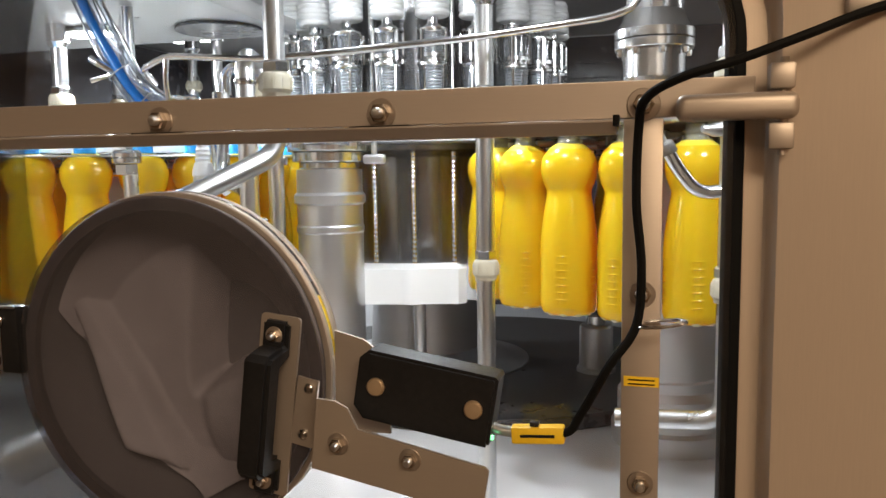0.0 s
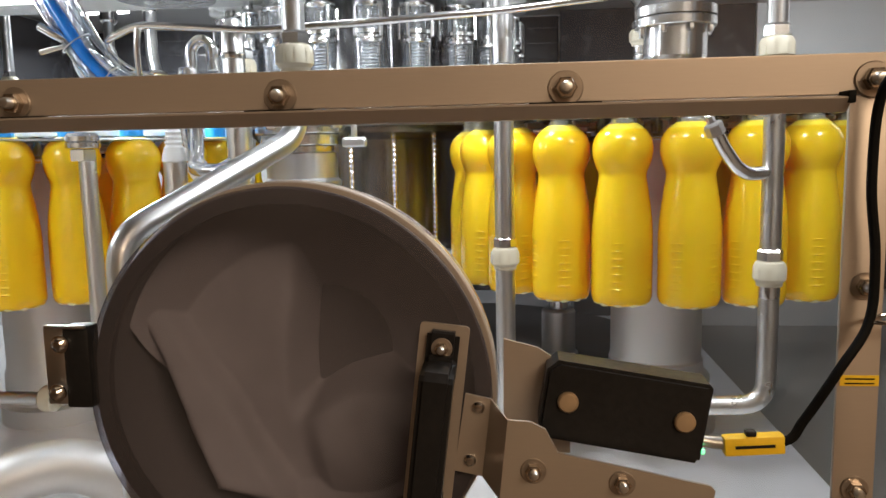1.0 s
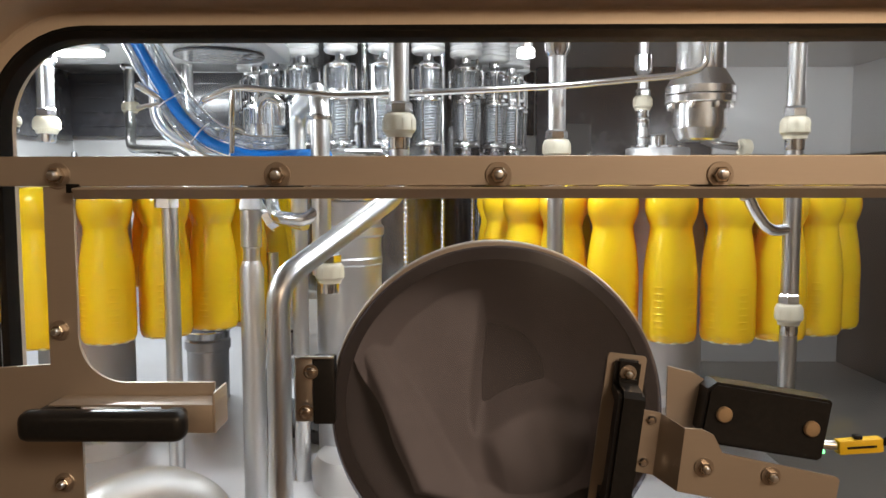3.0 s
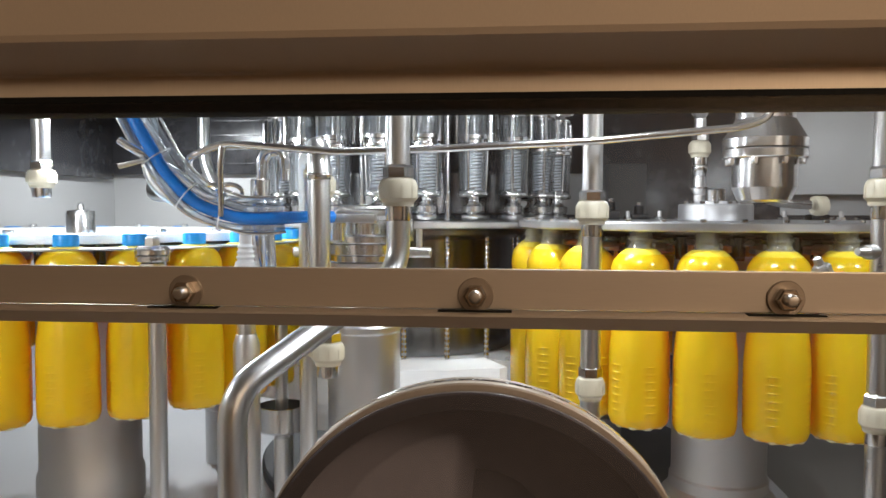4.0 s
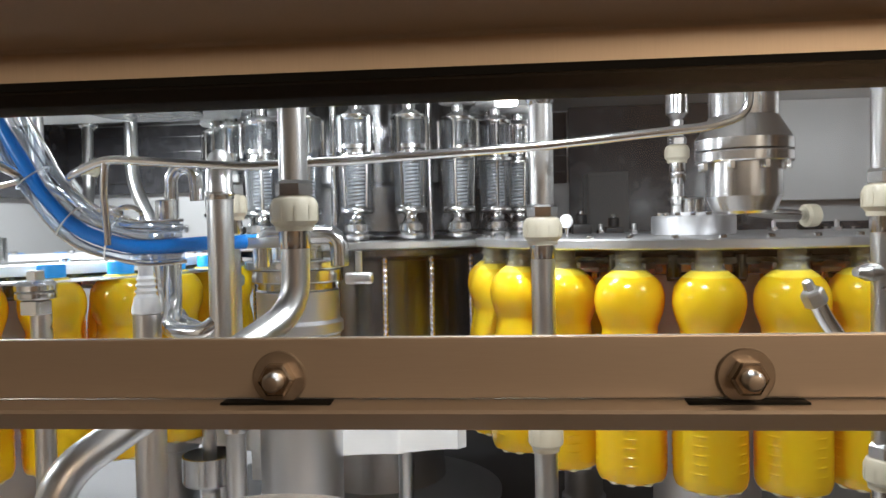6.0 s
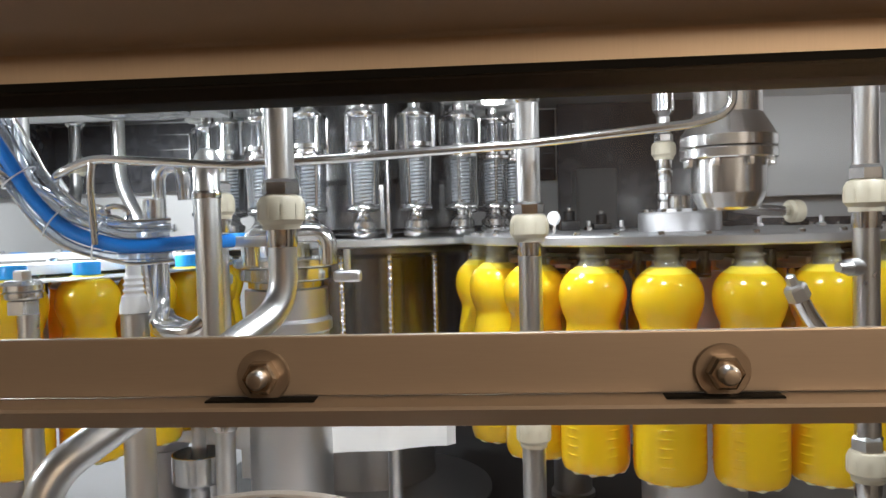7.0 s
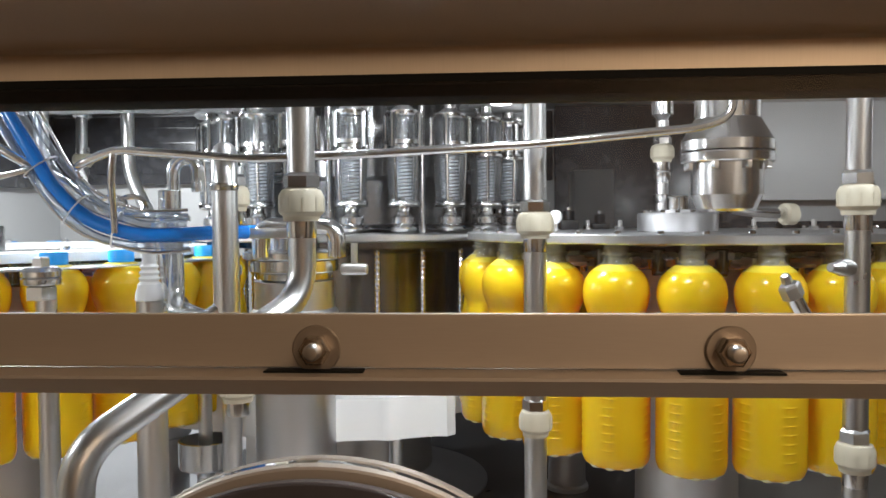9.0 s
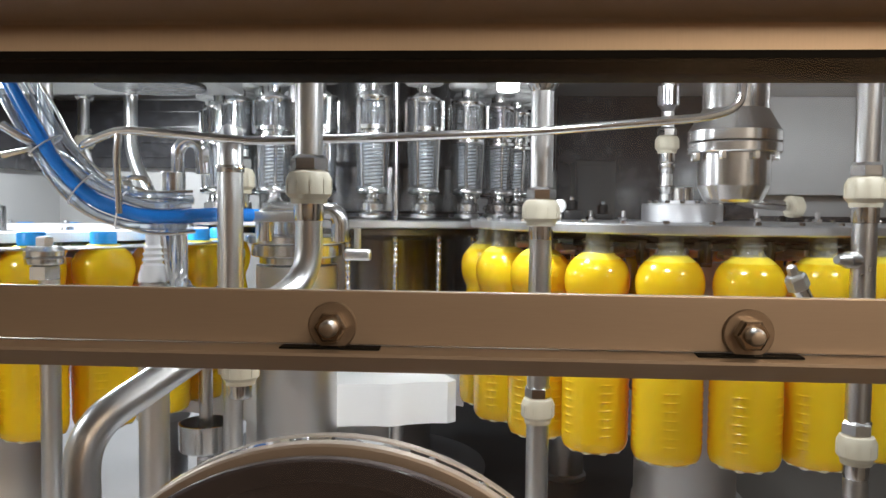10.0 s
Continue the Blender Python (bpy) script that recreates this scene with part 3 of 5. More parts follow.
    plate(bm, [(-0.056, 0.020), (-0.049, 0.0275), (0.0535, 0.0275), (0.056, 0.025), (0.056, -0.0285), (-0.047, -0.0285), (-0.056, -0.019)], -0.014, 0.016)
    bmesh.ops.bevel(bm, geom=[e for e in bm.edges if len(e.link_faces) == 2 and e.calc_face_angle(0) > 1.0], offset=0.0025, segments=2, affect="EDGES")
    part("switch_box", bm, BLACK, port, "black safety switch box", sw, smooth=30)
    for x, z in ((0.2020, 0.0000), (0.2800, -0.0130)):
        bm = bmesh.new()
        lathe(bm, [(0.0072, 0), (0.0072, 0.0022), (0.0060, 0.0036), (0, 0.0042)], 22, FRONT)
        part("switch_screw", bm, BRASS, port, "tan domed screw", pose(x, -0.0276, z))
    bm = bmesh.new()
    box(bm, 0.2925, 0.2945, -0.0245, -0.0215, -0.037, -0.034)
    part("indicator", bm, LED, port, "small lit green indicator")
    for x, z in ((0.178, -0.0405), (0.236, -0.0480)):
        bolt(port, x, -0.0490, z, 0.72)
    for x, z in ((0.1400, -0.008), (0.1335, -0.047)):
        bm = bmesh.new()
        lathe(bm, [(0.0045, 0), (0.0045, 0.0014), (0.0028, 0.003), (0, 0.0034)], 14, FRONT)
        part("rivet", bm, CHROME, port, "small screw", pose(x, -0.0182, z))
    return port


glove_port()


def switch_cable():
    cable = thing("switch_cable", "black switch cable with yellow tags, tied along the door", "cable")
    pts = [(0.290, -0.014, 1.207), (0.303, -0.016, 1.205), (0.345, -0.020, 1.208), (0.358, -0.021, 1.224), (0.378, -0.026, 1.262), (0.397, -0.020, 1.292), (0.400, -0.017, 1.335), (0.396, -0.016, 1.38), (0.397, -0.018, 1.432), (0.402, -0.030, 1.452), (0.425, -0.042, 1.464), (0.46, -0.040, 1.474), (0.50, -0.034, 1.488), (0.545, -0.020, 1.505), (0.62, -0.010, 1.525)]
    cs = [Vector(p) for p in pts]
    line = []
    for i in range(len(cs) - 1):
        a, b, c, d = cs[max(i - 1, 0)], cs[i], cs[i + 1], cs[min(i + 2, len(cs) - 1)]
        for k in range(6):
            s = k / 6
            line.append(0.5 * (2 * b + (c - a) * s + (2 * a - 5 * b + 4 * c - d) * s * s + (3 * b - a - 3 * c + d) * s ** 3))
    line.append(cs[-1])
    bm = bmesh.new()
    tube(bm, line[6:], 0.0033, 10)
    part("cord", bm, RUBBER, cable, "black rubber cord")
    bm = bmesh.new()
    tube(bm, line[:9], 0.0042, 12)
    part("gland", bm, STEEL, cable, "steel cable gland")
    bm = bmesh.new()
    box(bm, -0.020, 0.020, -0.0055, 0.0055, -0.0065, 0.0065, 0.0015)
    tag = part("tag", bm, YELLOW, cable, "yellow wrap tag", pose(0.326, -0.018, 1.2055, 0, -4, 0))
    bm = bmesh.new()
    box(bm, -0.013, 0.013, -0.0062, -0.0055, -0.001, 0.001)
    part("print_line", bm, BLACK, tag)
    bm = bmesh.new()
    box(bm, 0.320, 0.327, -0.023, -0.016, 1.212, 1.2160, 0.001)
    part("tie", bm, BLACK, cable, "black cable tie")
    # Ring through which the cable hangs
    bm = bmesh.new()
    ring = [(0.4145 + 0.017 * math.cos(a), -0.018 + 0.012 * math.sin(a), 1.2935 + 0.002 * math.cos(a)) for a in (i * 2 * math.pi / 28 for i in range(29))]
    tube(bm, ring, 0.0014, 8)
    part("wire_ring", bm, CHROME, cable, "thin wire ring")
    bm = bmesh.new()
    box(bm, 0.528, 0.575, -0.016, -0.002, 1.503, 1.517, 0.003)
    part("clip", bm, BAR_STEEL, cable, "steel cable clip")
    return cable


switch_cable()


# ---- inside: roof fittings ----
def roof_fittings():
    # Added fixtures for the fill lamps; none of these five is a known light.
    for x, y, sx in ((-1.30, 2.10, 0.20), (0.14, 0.36, 0.16), (0.78, 0.24, 0.16), (-0.22, 0.80, 0.16), (1.40, 1.30, 0.30)):
        lamp = thing("roof_or_fill_light", "added fill light, a glowing white strip under the roof", "light", group="roof lights")
        bm = bmesh.new()
        box(bm, x - sx / 2 - 0.02, x + sx / 2 + 0.02, y - 0.045, y + 0.045, 1.925, 1.95, 0.004)
        part("housing", bm, STEEL, lamp, "steel light housing")
        bm = bmesh.new()
        box(bm, x - sx / 2, x + sx / 2, y - 0.03, y + 0.03, 1.915, 1.925, 0.003)
        part("diffuser", bm, LAMP, lamp, "glowing diffuser")
    # One more added fixture, out of view at the front.
    front = thing("roof_or_fill_light", "added fill light, a glowing white strip under the low sheet", "light", group="roof lights")
    bm = bmesh.new()
    box(bm, -1.02, -0.82, 0.195, 0.285, 1.718, 1.7345, 0.003)
    part("housing", bm, STEEL, front, "steel light housing")
    bm = bmesh.new()
    box(bm, -1.00, -0.84, 0.21, 0.27, 1.708, 1.718, 0.003)
    part("diffuser", bm, LAMP, front, "glowing diffuser")
    strip = thing("roof_or_fill_light", "small glowing strip light under the low roof sheet", "light", group="roof lights")
    bm = bmesh.new()
    box(bm, -0.860, -0.756, 0.890, 0.936, 1.722, 1.7345, 0.003)
    part("housing", bm, STEEL, strip, "steel light housing")
    bm = bmesh.new()
    box(bm, -0.853, -0.763, 0.897, 0.929, 1.713, 1.722, 0.003)
    part("diffuser", bm, LAMP, strip, "glowing diffuser")
    spot = thing("roof_spot", "small round glowing roof spot light", "light")
    bm = bmesh.new()
    cyl(bm, 0.013, 1.700, 1.95, 24, Matrix.Translation((0.102, 0.769, 0)))
    part("housing", bm, STEEL, spot)
    bm = bmesh.new()
    cyl(bm, 0.0165, 1.684, 1.700, 24, Matrix.Translation((0.102, 0.769, 0)))
    part("lens", bm, LAMP, spot, "glowing lens")
    for x, y, r in ((-0.55, 1.02, 0.098),):
        disc = thing("roof_plate", "dark round cover plate under the roof", "cover plate")
        bm = bmesh.new()
        cyl(bm, r, 1.728, 1.7345, 48, Matrix.Translation((x, y, 0)))
        part("plate", bm, DARK_WALL, disc)


roof_fittings()


# ---- inside: pipes, each with its couplings ----
def coupling(parent, x, y, z, r, h=0.036):
    bm = bmesh.new()
    lathe(bm, [(r * 0.55, -h / 2), (r * 0.78, -h / 2), (r * 0.80, -h * 0.36), (r, -h * 0.22), (r, h * 0.24), (r * 0.86, h * 0.42), (r * 0.62, h / 2), (r * 0.55, h / 2)], 24)
    for k in range(10):
        a = 2 * math.pi * k / 10
        box(bm, r * 0.985, r * 1.02, -0.0012, 0.0012, -h * 0.2, h * 0.2, 0, pose(0, 0, 0, 0, 0, math.degrees(a)))
    c = part("coupling", bm, CREAM, parent, "cream plastic union nut", pose(x, y, z))
    bm = bmesh.new()
    lathe(bm, [(0, h / 2), (r * 0.80, h / 2), (r * 0.80, h / 2 + 0.012), (r * 0.66, h / 2 + 0.016), (0, h / 2 + 0.016)], 6)
    part("hex", bm, CHROME, c, "steel hex end", smooth=20)
    bm = bmesh.new()
    lathe(bm, [(0, -h / 2 - 0.018), (r * 0.62, -h / 2 - 0.018), (r * 0.66, -h / 2 - 0.012), (r * 0.66, -h / 2), (0, -h / 2)], 20)
    part("ferrule", bm, CHROME, c, "steel ferrule")
    return c


def pipe(label, points, r, bend=0.03, couplings=(), material=None, name="spray_pipe", ends=(), group="cleaning pipes"):
    p = thing(name, label, "pipe", group=group)
    bm = bmesh.new()
    tube(bm, fillet(points, bend), r, 18)
    part("tube", bm, material or STEEL, p)
    for x, y, z, cr in couplings:
        coupling(p, x, y, z, cr)
    for x, y, z0, z1, er in ends:
        bm = bmesh.new()
        lathe(bm, [(0, z0), (r, z0), (er, z0 + 0.012), (er, z1), (0, z1)], 20, Matrix.Translation((x, y, 0)))
        part("socket", bm, CHROME, p, "flared steel socket")
    return p


pipe("polished pipe cranked towards the window, cream couplings", [(-0.117, 0.44, 1.95), (-0.117, 0.44, 1.432), (-0.252, 0.222, 1.325), (-0.252, 0.222, 0.82)], 0.0148, 0.035,
     [(-0.117, 0.44, 1.531, 0.0245), (-0.252, 0.222, 1.0, 0.021)], ends=((-0.117, 0.44, 1.66, 1.72, 0.022),))
pipe("upright polished pipe with two cream couplings", [(0.145, 0.652, 1.95), (0.145, 0.652, 0.82)], 0.0152, 0.03,
     [(0.145, 0.652, 1.506, 0.0245), (0.145, 0.652, 1.241, 0.022)], ends=((0.145, 0.652, 1.665, 1.72, 0.022),))
pc = pipe("upright polished pipe with a curved spray branch", [(0.511, 0.543, 1.95), (0.511, 0.543, 1.045), (0.36, 0.543, 1.040)], 0.0138, 0.035,
          [(0.511, 0.543, 1.534, 0.0230), (0.511, 0.543, 1.233, 0.0220)], ends=((0.511, 0.543, 1.665, 1.72, 0.021),))
bm = bmesh.new()
tube(bm, fillet([(0.511, 0.543, 1.372), (0.468, 0.53, 1.368), (0.440, 0.522, 1.405), (0.429, 0.518, 1.425)], 0.03), 0.0095, 14)
part("spray_branch", bm, CHROME, pc, "curved spray branch")
bm = bmesh.new()
AX = Vector((-0.011, -0.004, 0.022)).to_track_quat("Z", "Y").to_matrix().to_4x4()
lathe(bm, [(0, -0.010), (0.0125, -0.010), (0.0125, 0.004), (0.0105, 0.007), (0.006, 0.008), (0.0055, 0.018), (0.003, 0.020), (0, 0.020)], 6, Matrix.Translation((0.4255, 0.5165, 1.432)) @ AX)
part("spray_nut", bm, STEEL, pc, "hexagonal spray nut", smooth=20)
bm = bmesh.new()
tube(bm, [(0.511, 0.543, 1.455), (0.488, 0.534, 1.455)], 0.010, 12)
tube(bm, [(0.489, 0.534, 1.455), (0.473, 0.526, 1.456)], [0.0095, 0.005], 12)
part("side_nozzle", bm, STEEL, pc, "small steel side nozzle")
pe = pipe("thick polished pipe with a bent top and cream end coupling", [(-0.354, 0.89, 0.82), (-0.354, 0.89, 1.600), (-0.262, 0.612, 1.606), (-0.262, 0.612, 1.29)], 0.0165, 0.045, [(-0.249, 0.612, 1.294, 0.0248)])
bm = bmesh.new()
tube(bm, fillet([(-0.262, 0.612, 1.405), (-0.285, 0.60, 1.385), (-0.34, 0.62, 1.388), (-0.362, 0.69, 1.40), (-0.385, 0.745, 1.50)], 0.03), 0.0115, 12)
part("loop_branch", bm, CHROME, pe, "curved loop branch")
bm = bmesh.new()
lathe(bm, [(0.0160, 1.553), (0.0182, 1.554), (0.0182, 1.5585), (0.0188, 1.560), (0.0182, 1.563), (0.0160, 1.564)], 24, Matrix.Translation((-0.262, 0.612, 0)), closed=True)
part("weld_collar", bm, CHROME, pe, "narrow welded collar")
pipe("short pipe end with a cream coupling behind the bent pipe", [(-0.276, 0.69, 1.59), (-0.276, 0.69, 1.515)], 0.0125, 0.03, [(-0.276, 0.69, 1.546, 0.0215)])
pipe("hanging pipe end with a cream coupling", [(-0.860, 0.867, 1.95), (-0.860, 0.867, 1.55)], 0.0165, 0.03, [(-0.860, 0.867, 1.568, 0.0262)], ends=((-0.860, 0.867, 1.685, 1.75, 0.024),))
pipe("hanging pipe with a coupling, cranked at its foot", [(-0.978, 1.573, 1.95), (-0.975, 1.56, 1.60), (-0.93, 1.45, 1.548), (-0.78, 1.40, 1.54), (-0.73, 1.40, 1.49)], 0.014, 0.04, [(-0.977, 1.570, 1.676, 0.0252)], ends=((-0.978, 1.573, 1.78, 1.85, 0.024),))
pipe("hanging pipe with a cream coupling", [(0.432, 1.20, 1.95), (0.432, 1.20, 1.50)], 0.0125, 0.03, [(0.432, 1.20, 1.645, 0.0235)], ends=((0.432, 1.20, 1.71, 1.76, 0.022), (0.432, 1.20, 1.585, 1.606, 0.0165), (0.432, 1.20, 1.545, 1.562, 0.0185), (0.432, 1.20, 1.500, 1.522, 0.024)))
pipe("bent polished pipe behind the hose", [(-0.598, 0.76, 1.95), (-0.598, 0.76, 1.56), (-0.545, 0.76, 1.518), (-0.43, 0.77, 1.512)], 0.0105, 0.04)
pipe("hanging pipe end with a small coupling", [(-1.50, 1.88, 1.95), (-1.50, 1.88, 1.66)], 0.016, 0.03, [(-1.50, 1.88, 1.664, 0.026)])
pipe("hanging pipe with a socket", [(-0.70, 1.25, 1.95), (-0.70, 1.25, 1.62), (-0.62, 1.2, 1.50)], 0.014, 0.05, ends=((-0.70, 1.25, 1.75, 1.81, 0.022),))
pipe("thin bright tube running across the machine", [(-0.50, 0.70, 1.575), (-0.455, 0.60, 1.588), (-0.405, 0.60, 1.608), (-0.23, 0.60, 1.594), (-0.079, 0.60, 1.598), (0.139, 0.60, 1.608), (0.345, 0.60, 1.626), (0.386, 0.60, 1.640), (0.392, 0.61, 1.95)], 0.0056, 0.02, material=CHROME, name="cross_tube")
pipe("thin bent bright tube under the cross tube", [(-0.405, 0.60, 1.606), (-0.409, 0.60, 1.57), (-0.415, 0.62, 1.50)], 0.0050, 0.02, material=CHROME, name="cross_tube")
pipe("thin bright tube ending beside the hose", [(-0.575, 0.62, 1.615), (-0.55, 0.62, 1.60), (-0.51, 0.66, 1.575), (-0.47, 0.70, 1.535)], 0.0065, 0.02, material=CHROME, name="cross_tube")
pipe("arched polished pipe over the column", [(-0.290, 0.86, 1.455), (-0.290, 0.86, 1.505), (-0.165, 0.86, 1.505), (-0.165, 0.86, 1.455)], 0.0150, 0.05, material=CHROME)
pipe("wide bead-blasted duct bent like a swan neck", [(-0.615, 0.42, 0.925), (-0.575, 0.45, 0.95), (-0.515, 0.50, 0.957), (-0.455, 0.53, 0.925), (-0.425, 0.545, 0.86), (-0.42, 0.545, 0.82)], 0.040, 0.06, material=BLASTED, name="duct")
pipe("plain upright steel rod with a hexagonal fitting on top", [(-0.543, 0.67, 0.82), (-0.543, 0.67, 1.405)], 0.0140, 0.03, name="support_rod")


pipe("short horizontal spray stub with a cream nut", [(-1.70, 0.86, 0.938), (-0.775, 0.845, 0.938)], 0.013, 0.03, name="spray_stub")
stub = thing("spray_nut", "cream nut on the end of the spray stub", "nut", pose(-0.770, 0.845, 0.938, 0, 90, 0))
bm = bmesh.new()
lathe(bm, [(0, -0.008), (0.023, -0.008), (0.026, -0.004), (0.026, 0.018), (0.021, 0.024), (0.012, 0.026), (0.010, 0.034), (0, 0.034)], 24)
part("nut", bm, CREAM, stub)


def rod_fitting():
    f = thing("rod_fitting", "stacked steel hexagonal fitting on an upright rod", "fitting", pose(-0.549, 0.67, 1.405))
    bm = bmesh.new()
    lathe(bm, [(0, 0.0), (0.022, 0.0), (0.022, 0.018), (0.019, 0.020), (0, 0.020)], 6)
    part("hex_nut", bm, CHROME, f, smooth=20)
    bm = bmesh.new()
    lathe(bm, [(0, 0.021), (0.026, 0.021), (0.027, 0.023), (0.027, 0.029), (0.024, 0.031), (0.0275, 0.033), (0.0275, 0.040), (0.022, 0.046), (0, 0.047)], 28)
    part("collar", bm, STEEL_TURNED, f)
    bm = bmesh.new()
    lathe(bm, [(0, 0.047), (0.0125, 0.047), (0.0125, 0.058), (0.010, 0.060), (0, 0.060)], 6)
    part("cap_nut", bm, STEEL, f, smooth=20)


rod_fitting()


def bellows_post():
    p = thing("bellows_post", "grey steel post with a white rubber bellows on top", "post", pose(-0.406, 0.70, 0))
    bm = bmesh.new()
    lathe(bm, [(0, 0.82), (0.030, 0.82), (0.030, 0.828), (0.0215, 0.832), (0.0215, 1.290), (0.0165, 1.306), (0, 1.306)], 28)
    part("sleeve", bm, SATIN, p, "matt grey sleeve")
    bm = bmesh.new()
    lathe(bm, [(0, 1.306), (0.0150, 1.306), (0.0150, 1.330), (0.0190, 1.332), (0.0190, 1.400), (0, 1.402)], 24)
    part("shaft", bm, STEEL, p)
    bm = bmesh.new()
    prof = [(0, 1.400), (0.0205, 1.401), (0.0195, 1.412), (0.0170, 1.420)]
    for i in range(4):
        z = 1.424 + 0.0085 * i
        prof += [(0.0165 - 0.001 * i, z), (0.0125 - 0.0008 * i, z + 0.0042)]
    prof += [(0.010, 1.460), (0.010, 1.470), (0, 1.470)]
    lathe(bm, prof, 24)
    part("bellows", bm, WHITE, p, "white rubber bellows")
    bm = bmesh.new()
    cyl(bm, 0.0065, 1.470, 1.486, 12)
    part("pin", bm, STEEL, p)


bellows_post()


def hose_bundle():
    h = thing("hose_bundle", "blue hose bundled with clear tubing, hanging in a curve", "hose")
    way = [Vector(p) for p in ((-0.66, 0.63, 1.95), (-0.625, 0.63, 1.80), (-0.590, 0.63, 1.715), (-0.558, 0.63, 1.652), (-0.533, 0.63, 1.608), (-0.504, 0.63, 1.564), (-0.459, 0.63, 1.520), (-0.401, 0.63, 1.499), (-0.360, 0.635, 1.495), (-0.300, 0.66, 1.498), (-0.262, 0.70, 1.498))]
    line = []
    for i in range(len(way) - 1):
        a, b, c, d = way[max(i - 1, 0)], way[i], way[i + 1], way[min(i + 2, len(way) - 1)]
        for k in range(7):
            s = k / 7
            line.append(0.5 * (2 * b + (c - a) * s + (2 * a - 5 * b + 4 * c - d) * s * s + (3 * b - a - 3 * c + d) * s ** 3))
    line.append(way[-1])
    bm = bmesh.new()
    tube(bm, line, 0.0096, 14)
    part("blue_hose", bm, BLUE_HOSE, h, "glossy blue hose")

    def beside(off, y, r, name, material, label):
        pts = []
        for i, p in enumerate(line[:-10]):
            d = (line[min(i + 1, len(line) - 1)] - line[max(i - 1, 0)]).normalized()
            n = Vector((d.z, 0, -d.x))
            wob = 0.0015 * math.sin(i * 0.35 + off * 300)
            pts.append(p + n * (off + wob) + Vector((0, y, 0)))
        bm = bmesh.new()
        tube(bm, pts, r, 12)
        part(name, bm, material, h, label)

    beside(-0.0165, -0.004, 0.0058, "clear_tube", HOSE_CLEAR, "clear plastic tube")
    beside(-0.0265, 0.002, 0.0048, "clear_tube", HOSE_CLEAR, "clear plastic tube")
    beside(0.0150, -0.002, 0.0052, "clear_tube", HOSE_CLEAR, "clear plastic tube")
    beside(0.0225, 0.003, 0.0026, "wire", CHROME, "thin bright wire")
    beside(-0.0345, 0.004, 0.0024, "wire", CHROME, "thin bright wire")
    for i in (31, 40, 47):
        p = line[i]
        d = (line[i + 1] - line[i - 1]).normalized()
        m = Matrix.Translation(p) @ d.to_track_quat("Z", "Y").to_matrix().to_4x4()
        bm = bmesh.new()
        ring = [m @ Vector((0.013 * math.cos(a), 0.026 * math.sin(a), 0)) for a in (k * 2 * math.pi / 24 for k in range(25))]
        tube(bm, ring, 0.0011, 6)
        part("cable_tie", bm, STEEL if i != 47 else WHITE, h, "pale cable tie")
    bm = bmesh.new()
    n = Vector((-0.055, -0.01, -0.014))
    tube(bm, [line[31] + n * 0.3, line[31] + n], [0.003, 0.0045], 8)
    part("tie_tail", bm, STEEL, h)


hose_bundle()


def vessel():
    v = thing("valve_vessel", "turned steel valve vessel with a bolted flange, hanging over the plate", "valve", pose(0.409, 0.70, 0))
    bm = bmesh.new()
    lathe(bm, [(0, 1.95), (0.0435, 1.95), (0.0435, 1.648), (0.0585, 1.622), (0.0615, 1.618), (0.0615, 1.6045), (0.0, 1.6045)], 72)
    part("upper_body", bm, STEEL_TURNED, v, "turned upper body with a conical skirt", smooth=10)
    bm = bmesh.new()
    lathe(bm, [(0, 1.6025), (0.0605, 1.6025), (0.0615, 1.601), (0.0615, 1.590), (0.060, 1.5885), (0.0475, 1.5885), (0.0475, 1.545), (0.0390, 1.526), (0.034, 1.5225), (0, 1.5225)], 72)
    part("lower_body", bm, STEEL_TURNED, v, "turned lower body", smooth=10)
    for k in range(8):
        a = 2 * math.pi * (k + 0.3) / 8
        bm = bmesh.new()
        lathe(bm, [(0, 1.579), (0.0045, 1.579), (0.005, 1.581), (0.005, 1.5885), (0, 1.5885)], 6, Matrix.Translation((0.054 * math.cos(a), 0.054 * math.sin(a), 0)))
        part("flange_bolt", bm, CHROME, v, smooth=20)
    bm = bmesh.new()
    tube(bm, fillet([(0.01, 0.02, 1.528), (0.06, 0.10, 1.523), (0.135, 0.15, 1.519)], 0.03), 0.0078, 12)
    part("side_arm", bm, CHROME, v, "thin side arm")
    bm = bmesh.new()
    lathe(bm, [(0, -0.012), (0.013, -0.012), (0.017, -0.008), (0.017, 0.008), (0.013, 0.012), (0, 0.012)], 20, Matrix.Translation((0.14, 0.15, 1.519)) @ pose(0, 0, 0, 0, 90, 20))
    part("end_knob", bm, CREAM, v, "cream end knob")


vessel()


# ---- inside: columns and bases on the table ----
def turned_thing(name, label, category, x, y, profile, material, n=40, extra=()):
    t = thing(name, label, category, pose(x, y, 0))
    bm = bmesh.new()
    lathe(bm, profile, n)
    part("body", bm, material, t)
    for pname, prof, mtl in extra:
        bm = bmesh.new()
        lathe(bm, prof, n)
        part(pname, bm, mtl, t)
    return t


def ring(r, z0, z1, c=0.002):
    return [(0, z0), (r - c, z0), (r, z0 + c), (r, z1 - c), (r - c, z1), (0, z1)]


